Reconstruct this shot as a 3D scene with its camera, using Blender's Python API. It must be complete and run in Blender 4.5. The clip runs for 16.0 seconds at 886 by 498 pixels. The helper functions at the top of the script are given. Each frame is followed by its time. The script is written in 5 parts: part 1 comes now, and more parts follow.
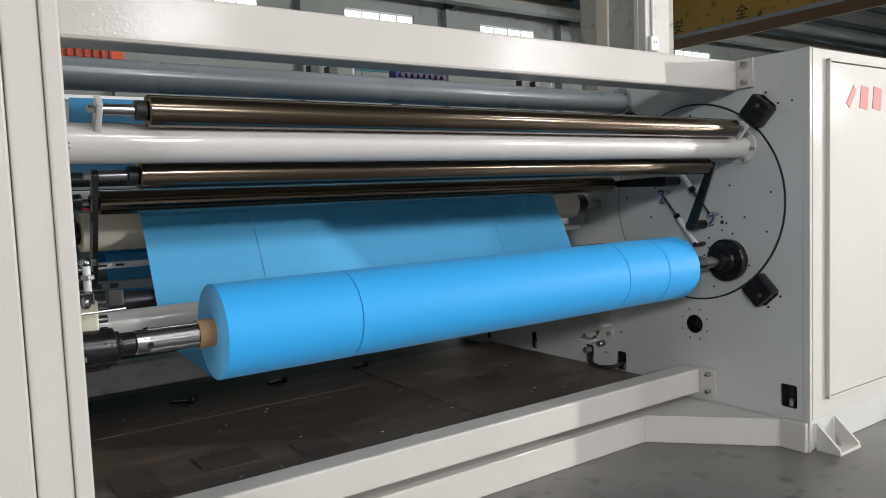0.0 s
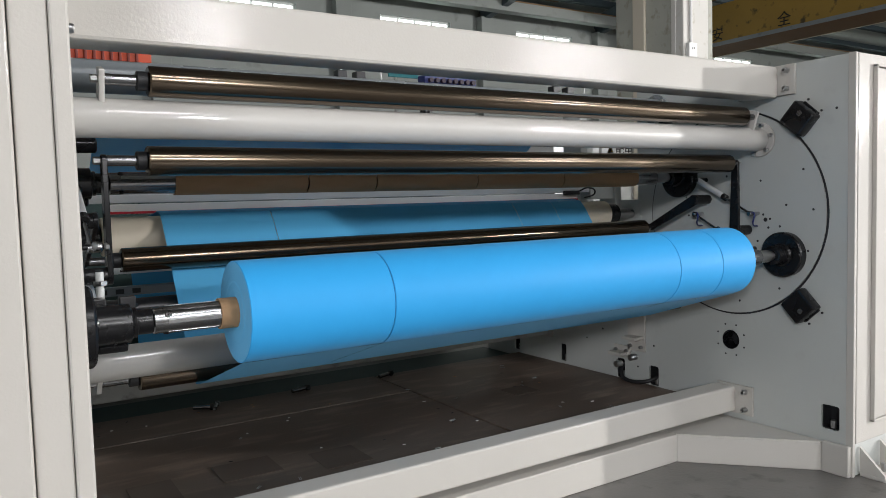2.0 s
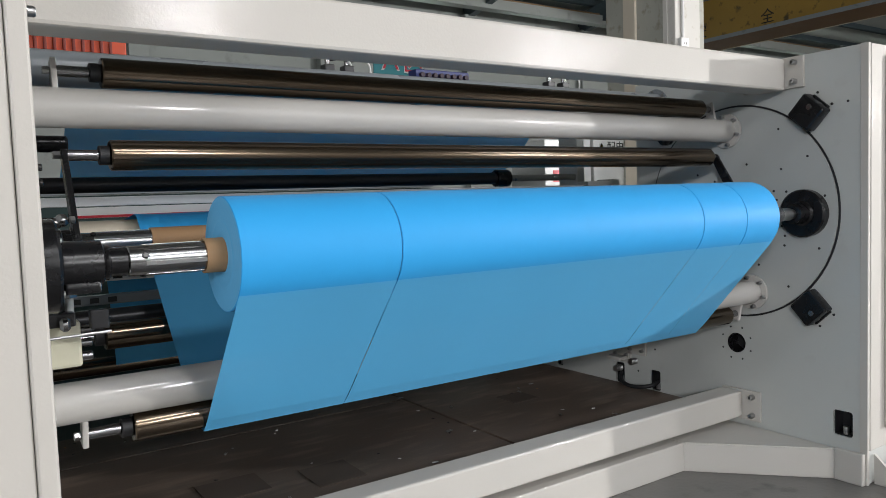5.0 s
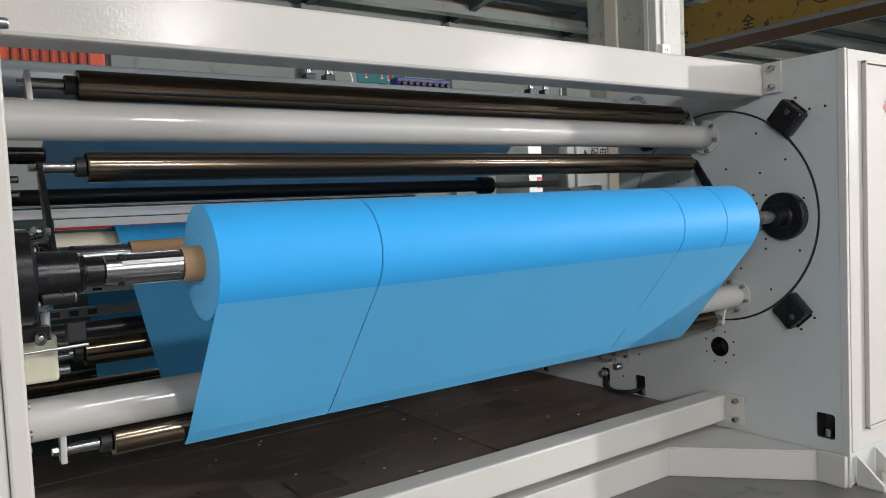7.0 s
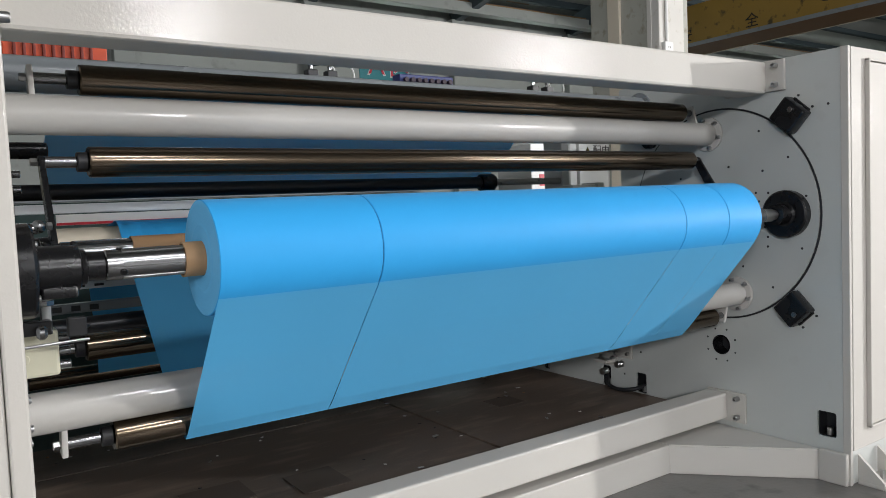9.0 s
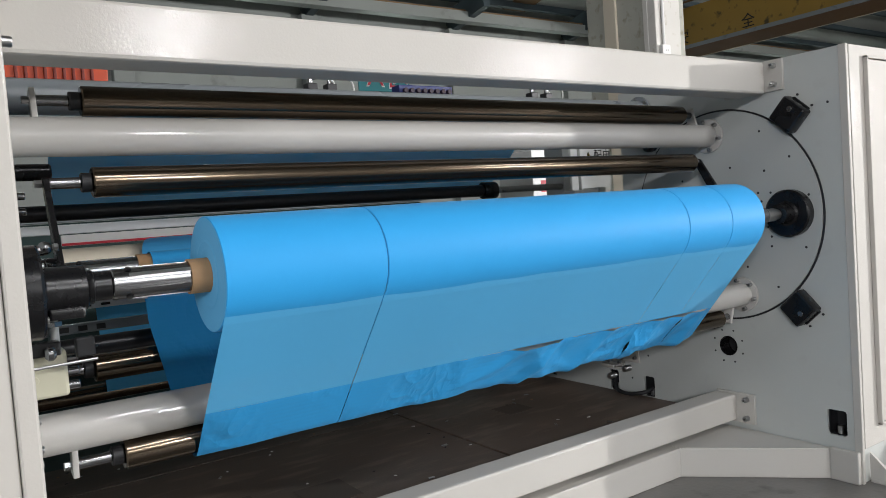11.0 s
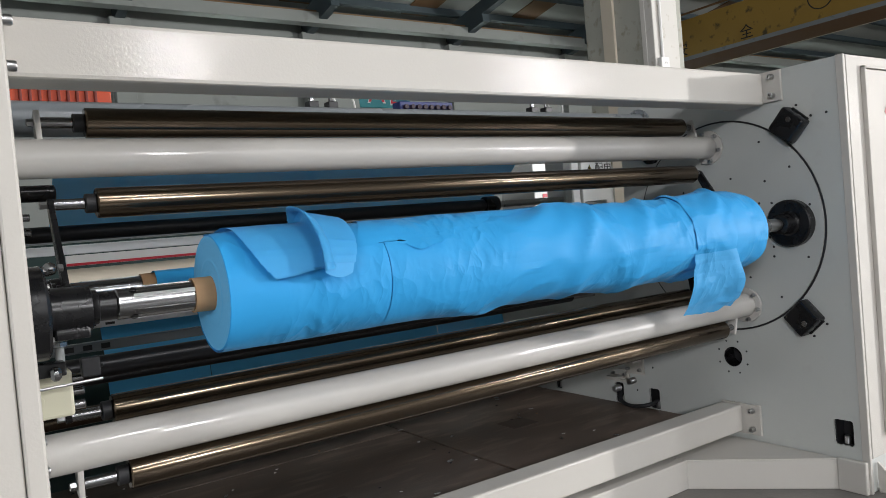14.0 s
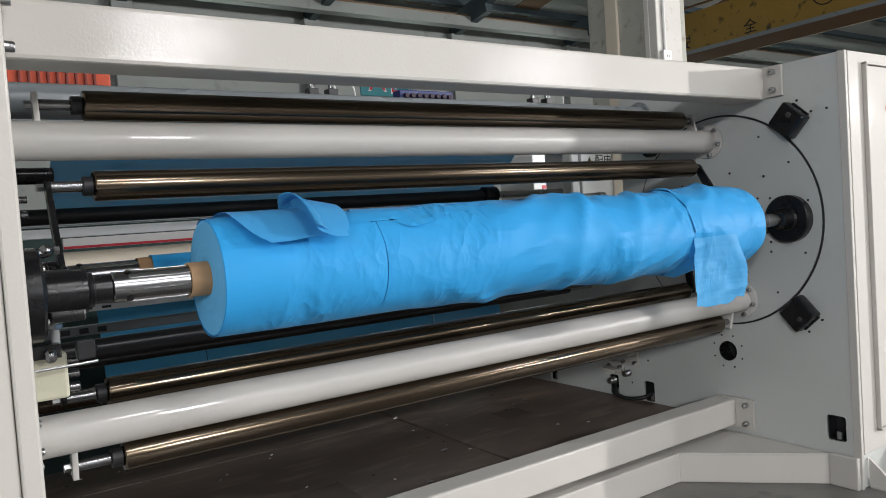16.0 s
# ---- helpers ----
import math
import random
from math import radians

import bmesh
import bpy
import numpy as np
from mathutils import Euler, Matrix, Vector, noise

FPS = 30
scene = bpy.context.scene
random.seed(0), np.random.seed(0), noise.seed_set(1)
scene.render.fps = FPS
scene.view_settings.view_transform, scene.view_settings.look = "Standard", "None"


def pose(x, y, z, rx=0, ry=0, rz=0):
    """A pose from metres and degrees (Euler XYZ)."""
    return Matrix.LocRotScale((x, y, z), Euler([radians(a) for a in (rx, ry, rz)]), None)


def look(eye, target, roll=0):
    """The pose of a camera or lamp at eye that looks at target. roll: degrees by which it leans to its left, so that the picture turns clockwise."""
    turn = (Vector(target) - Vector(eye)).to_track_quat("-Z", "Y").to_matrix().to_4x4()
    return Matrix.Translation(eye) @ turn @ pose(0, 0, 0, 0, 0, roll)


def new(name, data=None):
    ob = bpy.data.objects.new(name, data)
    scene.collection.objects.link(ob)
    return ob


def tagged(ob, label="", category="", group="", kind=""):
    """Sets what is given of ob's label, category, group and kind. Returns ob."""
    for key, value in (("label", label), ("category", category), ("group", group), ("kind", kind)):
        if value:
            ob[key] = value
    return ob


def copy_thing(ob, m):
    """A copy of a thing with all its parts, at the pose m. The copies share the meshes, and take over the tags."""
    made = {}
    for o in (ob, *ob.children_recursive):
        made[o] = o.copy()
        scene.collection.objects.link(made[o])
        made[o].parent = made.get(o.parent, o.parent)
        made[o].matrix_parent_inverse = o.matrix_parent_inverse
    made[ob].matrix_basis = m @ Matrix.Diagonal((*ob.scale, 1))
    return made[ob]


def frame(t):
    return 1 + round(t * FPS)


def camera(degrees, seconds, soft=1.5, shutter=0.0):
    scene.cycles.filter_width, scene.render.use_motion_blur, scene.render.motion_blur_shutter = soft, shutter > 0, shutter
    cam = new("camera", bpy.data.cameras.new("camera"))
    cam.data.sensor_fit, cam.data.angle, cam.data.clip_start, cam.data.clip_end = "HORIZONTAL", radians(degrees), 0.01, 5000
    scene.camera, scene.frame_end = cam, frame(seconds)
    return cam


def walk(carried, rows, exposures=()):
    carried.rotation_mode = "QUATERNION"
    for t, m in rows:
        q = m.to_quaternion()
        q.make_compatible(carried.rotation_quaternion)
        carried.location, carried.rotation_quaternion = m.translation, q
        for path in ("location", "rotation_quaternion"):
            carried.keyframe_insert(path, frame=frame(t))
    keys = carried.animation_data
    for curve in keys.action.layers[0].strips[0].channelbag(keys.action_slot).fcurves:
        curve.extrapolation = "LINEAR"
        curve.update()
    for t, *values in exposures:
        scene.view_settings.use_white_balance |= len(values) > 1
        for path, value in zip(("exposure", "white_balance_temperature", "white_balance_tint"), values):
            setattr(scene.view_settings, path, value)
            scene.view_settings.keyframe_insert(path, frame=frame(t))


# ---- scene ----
cam = camera(61.7, 16.0, soft=0.75)
PATH = [
    (0, (-3.54, -2.517, 1.367), (-2.396, -0.884, 1.214), -2.2),
    (0.5, (-3.521, -2.509, 1.369), (-2.39, -0.865, 1.229), -2.6),
    (1, (-3.507, -2.498, 1.37), (-2.389, -0.844, 1.24), -2.8),
    (1.5, (-3.489, -2.487, 1.369), (-2.396, -0.817, 1.243), -2.5),
    (2, (-3.458, -2.465, 1.368), (-2.388, -0.78, 1.237), -1.6),
    (2.5, (-3.438, -2.416, 1.367), (-2.373, -0.729, 1.232), -1.3),
    (3, (-3.438, -2.325, 1.372), (-2.351, -0.651, 1.238), -1.6),
    (3.5, (-3.445, -2.256, 1.37), (-2.337, -0.596, 1.235), -2.0),
    (4, (-3.434, -2.263, 1.372), (-2.329, -0.601, 1.233), -1.9),
    (6.5, (-3.387, -2.29, 1.371), (-2.261, -0.641, 1.252), -2.5),
    (7, (-3.388, -2.289, 1.375), (-2.251, -0.648, 1.259), -2.6),
    (7.5, (-3.386, -2.291, 1.371), (-2.247, -0.65, 1.257), -2.7),
    (8, (-3.386, -2.291, 1.373), (-2.249, -0.65, 1.254), -2.7),
    (8.5, (-3.384, -2.285, 1.371), (-2.25, -0.642, 1.251), -2.5),
    (9, (-3.385, -2.29, 1.37), (-2.253, -0.645, 1.248), -2.4),
    (11.5, (-3.39, -2.293, 1.374), (-2.263, -0.643, 1.283), -4.6),
    (12, (-3.388, -2.295, 1.372), (-2.259, -0.646, 1.287), -4.9),
    (12.5, (-3.388, -2.296, 1.373), (-2.259, -0.647, 1.293), -4.9),
    (13, (-3.39, -2.302, 1.374), (-2.263, -0.651, 1.301), -5.0),
    (13.5, (-3.392, -2.305, 1.378), (-2.268, -0.652, 1.314), -4.9),
    (14, (-3.393, -2.302, 1.376), (-2.27, -0.647, 1.317), -4.9),
    (14.5, (-3.389, -2.306, 1.374), (-2.27, -0.65, 1.313), -4.8),
    (15, (-3.391, -2.305, 1.375), (-2.271, -0.649, 1.309), -4.6),
    (15.5, (-3.39, -2.303, 1.375), (-2.269, -0.648, 1.303), -4.3),
    (16, (-3.388, -2.308, 1.373), (-2.266, -0.655, 1.287), -3.9),
]
walk(cam, [(t, look(eye, target, roll)) for t, eye, target, roll in PATH])

# lamp powers in watts: key, windows, overhead fill
KEY, WIN, TOPFILL = 4100.0, 430.0, 235.0
# hall: window band, column, crane
WZ0, WZ1 = 5.25, 6.0
CRANEA, CRANEB = (15.0, 13.0, 5.56), (15.0, -13.0, 5.56)
GLY1, GLY2 = 1.5, 3.54

# ---------------------------------------------------------------- world and light
world = bpy.data.worlds.new("world")
scene.world = world
world.use_nodes = True
wn = world.node_tree.nodes
sky = wn.new("ShaderNodeTexSky")
sky.sky_type, sky.sun_disc = "NISHITA", False
sky.sun_elevation, sky.sun_rotation = radians(35), radians(120)
world.node_tree.links.new(sky.outputs[0], wn["Background"].inputs[0])
wn["Background"].inputs[1].default_value = 0.08
scene.view_settings.exposure = 0.14


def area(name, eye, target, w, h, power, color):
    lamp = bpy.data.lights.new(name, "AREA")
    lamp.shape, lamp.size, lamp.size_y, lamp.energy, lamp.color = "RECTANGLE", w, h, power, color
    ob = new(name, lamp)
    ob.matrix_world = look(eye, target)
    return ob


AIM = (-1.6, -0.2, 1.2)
# key from the front right, aimed by its shadow edges; its opening is assumed
area("key_daylight", (20.5, -13.6, 3.9), AIM, 0.5, 0.5, KEY, (1.0, 0.98, 0.965))
# windows at 0.8 and 10.8; the lamp at -16 is an added fill
for wx, wide, much in ((-16.0, 5.0, 4.2), (0.8, 0.85, 1.0), (10.8, 1.2, 1.0)):
    area("window_daylight", (wx, -13.6, 5.2), (wx * 0.25, 0, 1.0), wide, 1.0, WIN * much, (0.97, 0.975, 1.0))
# three unseen overhead lamps, added for ambient brightness
for lx, ly in ((-9, -8), (-1, -8), (7, -8)):
    area("overhead_fill", (lx, ly, 7.6), (lx, ly, 0), 1.4, 1.4, TOPFILL, (0.98, 0.98, 1.0))


# ---------------------------------------------------------------- materials
def material(name, color, rough=0.5, metal=0.0, vary=0.12, scale=6.0, bump=0.0, bump_scale=200.0, coat=0.0,
             spots=0.0, spot_color=(0.1, 0.09, 0.08), stretch=(1, 1, 1), rough_vary=0.1):
    m = bpy.data.materials.new(name)
    m.use_nodes = True
    nt = m.node_tree
    n, l = nt.nodes, nt.links
    b = n["Principled BSDF"]
    co = n.new("ShaderNodeTexCoord")
    mp = n.new("ShaderNodeMapping")
    mp.inputs["Scale"].default_value = stretch
    l.new(co.outputs["Object"], mp.inputs[0])
    n1 = n.new("ShaderNodeTexNoise")
    n1.inputs["Scale"].default_value, n1.inputs["Detail"].default_value = scale, 6
    l.new(mp.outputs[0], n1.inputs["Vector"])
    ramp = n.new("ShaderNodeMix")
    ramp.data_type = "RGBA"
    lo = [c * (1 - vary) for c in color]
    hi = [min(1, c * (1 + vary)) for c in color]
    ramp.inputs["A"].default_value, ramp.inputs["B"].default_value = (*lo, 1), (*hi, 1)
    l.new(n1.outputs[0], ramp.inputs["Factor"])
    last = ramp.outputs["Result"]
    if spots:
        n2 = n.new("ShaderNodeTexNoise")
        n2.inputs["Scale"].default_value, n2.inputs["Detail"].default_value = scale * 3.1, 9
        l.new(mp.outputs[0], n2.inputs["Vector"])
        r2 = n.new("ShaderNodeMapRange")
        r2.inputs["From Min"].default_value, r2.inputs["From Max"].default_value = 0.62 - spots * 0.2, 0.7
        l.new(n2.outputs[0], r2.inputs["Value"])
        mx = n.new("ShaderNodeMix")
        mx.data_type = "RGBA"
        mx.inputs["B"].default_value = (*spot_color, 1)
        l.new(r2.outputs[0], mx.inputs["Factor"])
        l.new(last, mx.inputs["A"])
        last = mx.outputs["Result"]
    l.new(last, b.inputs["Base Color"])
    rr = n.new("ShaderNodeMapRange")
    rr.inputs["To Min"].default_value, rr.inputs["To Max"].default_value = max(0.02, rough - rough_vary), min(1, rough + rough_vary)
    l.new(n1.outputs[0], rr.inputs["Value"])
    l.new(rr.outputs[0], b.inputs["Roughness"])
    b.inputs["Metallic"].default_value = metal
    b.inputs["Coat Weight"].default_value = coat
    b.inputs["Coat Roughness"].default_value = 0.06
    if bump:
        n3 = n.new("ShaderNodeTexNoise")
        n3.inputs["Scale"].default_value, n3.inputs["Detail"].default_value = bump_scale, 3
        l.new(mp.outputs[0], n3.inputs["Vector"])
        bp = n.new("ShaderNodeBump")
        bp.inputs["Strength"].default_value, bp.inputs["Distance"].default_value = bump, 0.002
        l.new(n3.outputs[0], bp.inputs["Height"])
        l.new(bp.outputs[0], b.inputs["Normal"])
        l.new(bp.outputs[0], b.inputs["Coat Normal"])
    return m


def glowing(name, color, strength):
    m = bpy.data.materials.new(name)
    m.use_nodes = True
    b = m.node_tree.nodes["Principled BSDF"]
    b.inputs["Base Color"].default_value = (*color, 1)
    b.inputs["Emission Color"].default_value = (*color, 1)
    b.inputs["Emission Strength"].default_value = strength
    return m


PAINT = material("cream_paint", (0.5, 0.477, 0.44), 0.6, vary=0.035, scale=3, bump=0.24, bump_scale=130, coat=0.2, rough_vary=0.05)
PAINT.node_tree.nodes["Principled BSDF"].inputs["Specular IOR Level"].default_value = 0.35
WALLPAINT = material("grey_white_paint", (0.49, 0.505, 0.485), 0.42, vary=0.06, scale=2.5, bump=0.2, bump_scale=110, coat=0.3, spots=0.03, spot_color=(0.47, 0.48, 0.46), rough_vary=0.06)
DISCPAINT = material("disc_paint", (0.45, 0.465, 0.45), 0.4, vary=0.06, scale=3, bump=0.05, bump_scale=120, coat=0.15)
TUBEPAINT = material("tube_paint", (0.49, 0.472, 0.445), 0.4, vary=0.03, scale=3, bump=0.12, bump_scale=90, coat=0.6, rough_vary=0.04)
SCUFFED = material("scuffed_light_paint", (0.4, 0.4, 0.38), 0.35, vary=0.3, scale=4, bump=0.1, spots=0.3, spot_color=(0.2, 0.19, 0.17), coat=0.2)
GREYTUBE = material("grey_paint", (0.22, 0.24, 0.255), 0.3, vary=0.05, scale=3, bump=0.08, coat=0.2)
CHROME = material("chrome_steel", (0.26, 0.26, 0.265), 0.24, 1.0, vary=0.08, scale=9, rough_vary=0.06, stretch=(1, 20, 20))
STEEL = material("machined_steel", (0.42, 0.42, 0.42), 0.3, 1.0, vary=0.12, scale=14)
BLACKMETAL = material("black_oxide", (0.007, 0.007, 0.008), 0.27, 0.0, vary=0.3, scale=12, bump=0.06)
BLACKMETAL.node_tree.nodes["Principled BSDF"].inputs["Specular IOR Level"].default_value = 0.4
ROLLER = material("bronze_anodised", (0.11, 0.083, 0.058), 0.19, 0.95, coat=0.2, vary=0.05, scale=4, stretch=(1.0, 60, 60), rough_vary=0.0)
DARKROLLER = material("dark_roller", (0.03, 0.03, 0.033), 0.34, 0.5, vary=0.15, scale=5, stretch=(1, 40, 40))
RUBBER = material("black_plastic", (0.016, 0.016, 0.018), 0.5, vary=0.25, scale=20)
CARD = material("brown_cardboard", (0.36, 0.215, 0.11), 0.75, vary=0.1, scale=20, bump=0.1, bump_scale=160, stretch=(0.4, 3, 3))
CREAM = material("cream_roll_cover", (0.62, 0.555, 0.45), 0.6, vary=0.06, scale=8, bump=0.1)
PATCH = material("dull_sheet_patch", (0.085, 0.062, 0.047), 0.6, vary=0.3, scale=5, bump=0.2, bump_scale=60)
PLATE = material("rusty_floor_plate", (0.12, 0.086, 0.066), 0.5, 0.0, vary=0.6, scale=2.2, bump=0.35, bump_scale=60, spots=0.5, spot_color=(0.2, 0.15, 0.115), stretch=(0.5, 1.8, 1), rough_vary=0.2)
CONCRETE = material("grey_concrete", (0.155, 0.145, 0.135), 0.38, vary=0.5, scale=2.6, bump=0.5, bump_scale=45, spots=0.25, spot_color=(0.085, 0.08, 0.074), rough_vary=0.15)
HALLWALL = material("hall_plaster", (0.27, 0.29, 0.275), 0.8, vary=0.12, scale=0.6, spots=0.1, spot_color=(0.2, 0.21, 0.2))
HALLDARK = material("roof_sheet", (0.36, 0.38, 0.36), 0.7, vary=0.2, scale=0.5)
TRUSS = material("blue_grey_truss", (0.045, 0.065, 0.075), 0.55, vary=0.2, scale=2)
COLUMN = material("worn_column_paint", (0.4, 0.4, 0.35), 0.75, vary=0.2, scale=3.0, bump=0.2, bump_scale=30, spots=0.3, spot_color=(0.26, 0.24, 0.18))
COLWHITE = material("white_column_face", (0.62, 0.6, 0.56), 0.7, vary=0.06, scale=4, spots=0.12, spot_color=(0.5, 0.47, 0.4))
CRANE = material("crane_yellow", (0.33, 0.2, 0.035), 0.5, vary=0.2, scale=1.2, spots=0.15, spot_color=(0.07, 0.05, 0.02))
CRANEEDGE = material("crane_brown", (0.16, 0.085, 0.033), 0.6, vary=0.2, scale=2)
INK = material("black_ink", (0.012, 0.012, 0.012), 0.6)
ORANGE = material("orange_plastic", (0.5, 0.055, 0.01), 0.55, vary=0.15, scale=12)
BRICKRED = material("dark_red_plastic", (0.16, 0.018, 0.01), 0.6, vary=0.15, scale=12)
BLUEPL = material("blue_plastic", (0.012, 0.022, 0.12), 0.5, vary=0.1, scale=12)
PURPLE = material("dark_purple_hose", (0.02, 0.008, 0.02), 0.6, vary=0.1, scale=12)
ALU = material("aluminium_profile", (0.68, 0.69, 0.7), 0.4, 0.45, vary=0.06, scale=10, stretch=(0.5, 20, 20))
WHITEST = material("white_strip", (0.75, 0.74, 0.72), 0.5, vary=0.03)
RED = material("red_paint", (0.5, 0.012, 0.03), 0.5, vary=0.05)
TEAL = material("teal_sign", (0.015, 0.2, 0.23), 0.5, vary=0.05)
WHITE = material("white_panel", (0.58, 0.59, 0.58), 0.4, vary=0.04)
GREEN = material("dark_green_base", (0.008, 0.03, 0.028), 0.5, vary=0.3, scale=4)
BOXCREAM = material("cream_plastic_box", (0.52, 0.5, 0.38), 0.5, vary=0.05, bump=0.05)
PALERED = material("pale_red_letters", (0.62, 0.3, 0.28), 0.85, vary=0.06)
GLASS = glowing("bright_window_glass", (0.88, 1.0, 0.95), 2.6)
LED = glowing("green_led", (0.05, 0.9, 0.4), 2.0)
YELLOW = material("yellow_label", (0.7, 0.5, 0.03), 0.5)


def fabric(name, color):
    m = material(name, color, 0.56, vary=0.035, scale=5, bump=0.12, bump_scale=420, rough_vary=0.05)
    b = m.node_tree.nodes["Principled BSDF"]
    b.inputs["Specular IOR Level"].default_value = 0.2
    b.inputs["Sheen Weight"].default_value, b.inputs["Sheen Roughness"].default_value = 0.06, 0.4
    b.inputs["Sheen Tint"].default_value = (0.75, 0.9, 1.0, 1)
    return m


BLUE = fabric("blue_nonwoven", (0.03, 0.325, 0.7))
BLUEEND = fabric("blue_nonwoven_edge", (0.11, 0.40, 0.70))
BLUEWEB = fabric("blue_nonwoven_web", (0.1, 0.45, 0.79))
BLUETAIL = fabric("blue_nonwoven_tail", (0.032, 0.33, 0.7))
BLUEFLAP = fabric("blue_nonwoven_flap", (0.065, 0.37, 0.72))
for web_mat, see in ((BLUEWEB, 0.1), (BLUETAIL, 0.07), (BLUEFLAP, 0.2)):
    tr = web_mat.node_tree
    tl = tr.nodes.new("ShaderNodeBsdfTranslucent")
    tl.inputs[0].default_value = (0.08, 0.37, 0.68, 1)
    mixs = tr.nodes.new("ShaderNodeMixShader")
    mixs.inputs[0].default_value = see
    tr.links.new(tr.nodes["Principled BSDF"].outputs[0], mixs.inputs[1])
    tr.links.new(tl.outputs[0], mixs.inputs[2])
    clear = tr.nodes.new("ShaderNodeBsdfTransparent")
    thin = tr.nodes.new("ShaderNodeMixShader")
    thin.inputs[0].default_value = 0.07 if web_mat is BLUEWEB else 0.05
    tr.links.new(mixs.outputs[0], thin.inputs[1])
    tr.links.new(clear.outputs[0], thin.inputs[2])
    tr.links.new(thin.outputs[0], tr.nodes["Material Output"].inputs[0])


def wrinkles(m, depth):
    """Crisp small folds along the cloth's own length and width, in patches."""
    n, l = m.node_tree.nodes, m.node_tree.links
    co = n.new("ShaderNodeUVMap")
    heights = []
    for scale, turn, stretch in ((4.0, 0.6, 2.0), (8.0, -0.5, 1.7), (15.0, 0.35, 1.5)):
        mp = n.new("ShaderNodeMapping")
        mp.inputs["Rotation"].default_value = (0, 0, turn)
        mp.inputs["Scale"].default_value = (stretch, 1, 1)
        l.new(co.outputs[0], mp.inputs[0])
        t = n.new("ShaderNodeTexNoise")
        t.inputs["Scale"].default_value, t.inputs["Detail"].default_value = scale, 1.0
        t.inputs["Distortion"].default_value = 0.4
        l.new(mp.outputs[0], t.inputs["Vector"])
        mr = n.new("ShaderNodeMath")
        mr.operation = "SUBTRACT"
        l.new(t.outputs[0], mr.inputs[0])
        mr.inputs[1].default_value = 0.5
        ab = n.new("ShaderNodeMath")
        ab.operation = "ABSOLUTE"
        l.new(mr.outputs[0], ab.inputs[0])
        sc = n.new("ShaderNodeMath")
        sc.operation = "MULTIPLY"
        l.new(ab.outputs[0], sc.inputs[0])
        sc.inputs[1].default_value = 1.2 if scale < 5 else 3.6 / scale
        heights.append(sc.outputs[0])
    add1, add2 = n.new("ShaderNodeMath"), n.new("ShaderNodeMath")
    l.new(heights[0], add1.inputs[0])
    l.new(heights[1], add1.inputs[1])
    l.new(add1.outputs[0], add2.inputs[0])
    l.new(heights[2], add2.inputs[1])
    patch = n.new("ShaderNodeTexNoise")
    patch.inputs["Scale"].default_value, patch.inputs["Detail"].default_value = 2.6, 1.0
    l.new(co.outputs[0], patch.inputs["Vector"])
    pr = n.new("ShaderNodeMapRange")
    pr.inputs["From Min"].default_value, pr.inputs["From Max"].default_value = 0.44, 0.66
    l.new(patch.outputs[0], pr.inputs["Value"])
    hm = n.new("ShaderNodeMath")
    hm.operation = "MULTIPLY"
    l.new(add2.outputs[0], hm.inputs[0])
    l.new(pr.outputs[0], hm.inputs[1])
    bp = n.new("ShaderNodeBump")
    bp.inputs["Strength"].default_value, bp.inputs["Distance"].default_value = 1.0, depth
    l.new(hm.outputs[0], bp.inputs["Height"])
    l.new(bp.outputs[0], n["Principled BSDF"].inputs["Normal"])


wrinkles(BLUETAIL, 0.034)
wrinkles(BLUEFLAP, 0.026)


# ---------------------------------------------------------------- mesh helpers
def mesh_of(name, bm, mat, smooth=True):
    me = bpy.data.meshes.new(name)
    if smooth:
        for f in bm.faces:
            f.smooth = True
        for e in bm.edges:
            if len(e.link_faces) == 2:
                bend = e.calc_face_angle(0)
                a0, a1 = sorted(f.calc_area() for f in e.link_faces)
                if bend > 0.6 or (bend > 0.3 and a1 > 6 * a0):
                    e.smooth = False
    bm.to_mesh(me)
    bm.free()
    me.materials.append(mat)
    return me


def part(name, bm, mat, parent=None, label="", smooth=True):
    ob = new(name, mesh_of(name, bm, mat, smooth))
    if parent is not None:
        ob.parent = parent
    if label:
        tagged(ob, label)
    return ob


def thing(name, bm, mat, label, category, group="", kind="", smooth=True):
    return tagged(part(name, bm, mat, None, "", smooth), label, category, group, kind)


def empty(name, label, category, group="", at=(0, 0, 0), kind=""):
    ob = new(name)
    ob.location = at
    ob.empty_display_size = 0.1
    return tagged(ob, label, category, group, kind)


def box(x0, x1, y0, y1, z0, z1, bevel=0.0, bm=None, m=None):
    own = bmesh.new()
    bmesh.ops.create_cube(own, size=1)
    for v in own.verts:
        v.co = Vector(((x0 + x1) / 2 + v.co.x * (x1 - x0), (y0 + y1) / 2 + v.co.y * (y1 - y0), (z0 + z1) / 2 + v.co.z * (z1 - z0)))
    if bevel:
        bmesh.ops.bevel(own, geom=own.edges[:], offset=bevel, segments=2, affect="EDGES", profile=0.5)
    if m is not None:
        bmesh.ops.transform(own, matrix=m, verts=own.verts)
    return join(bm, own)


def join(bm, own):
    if bm is None:
        return own
    me = bpy.data.meshes.new("tmp")
    own.to_mesh(me)
    own.free()
    bm.from_mesh(me)
    bpy.data.meshes.remove(me)
    return bm


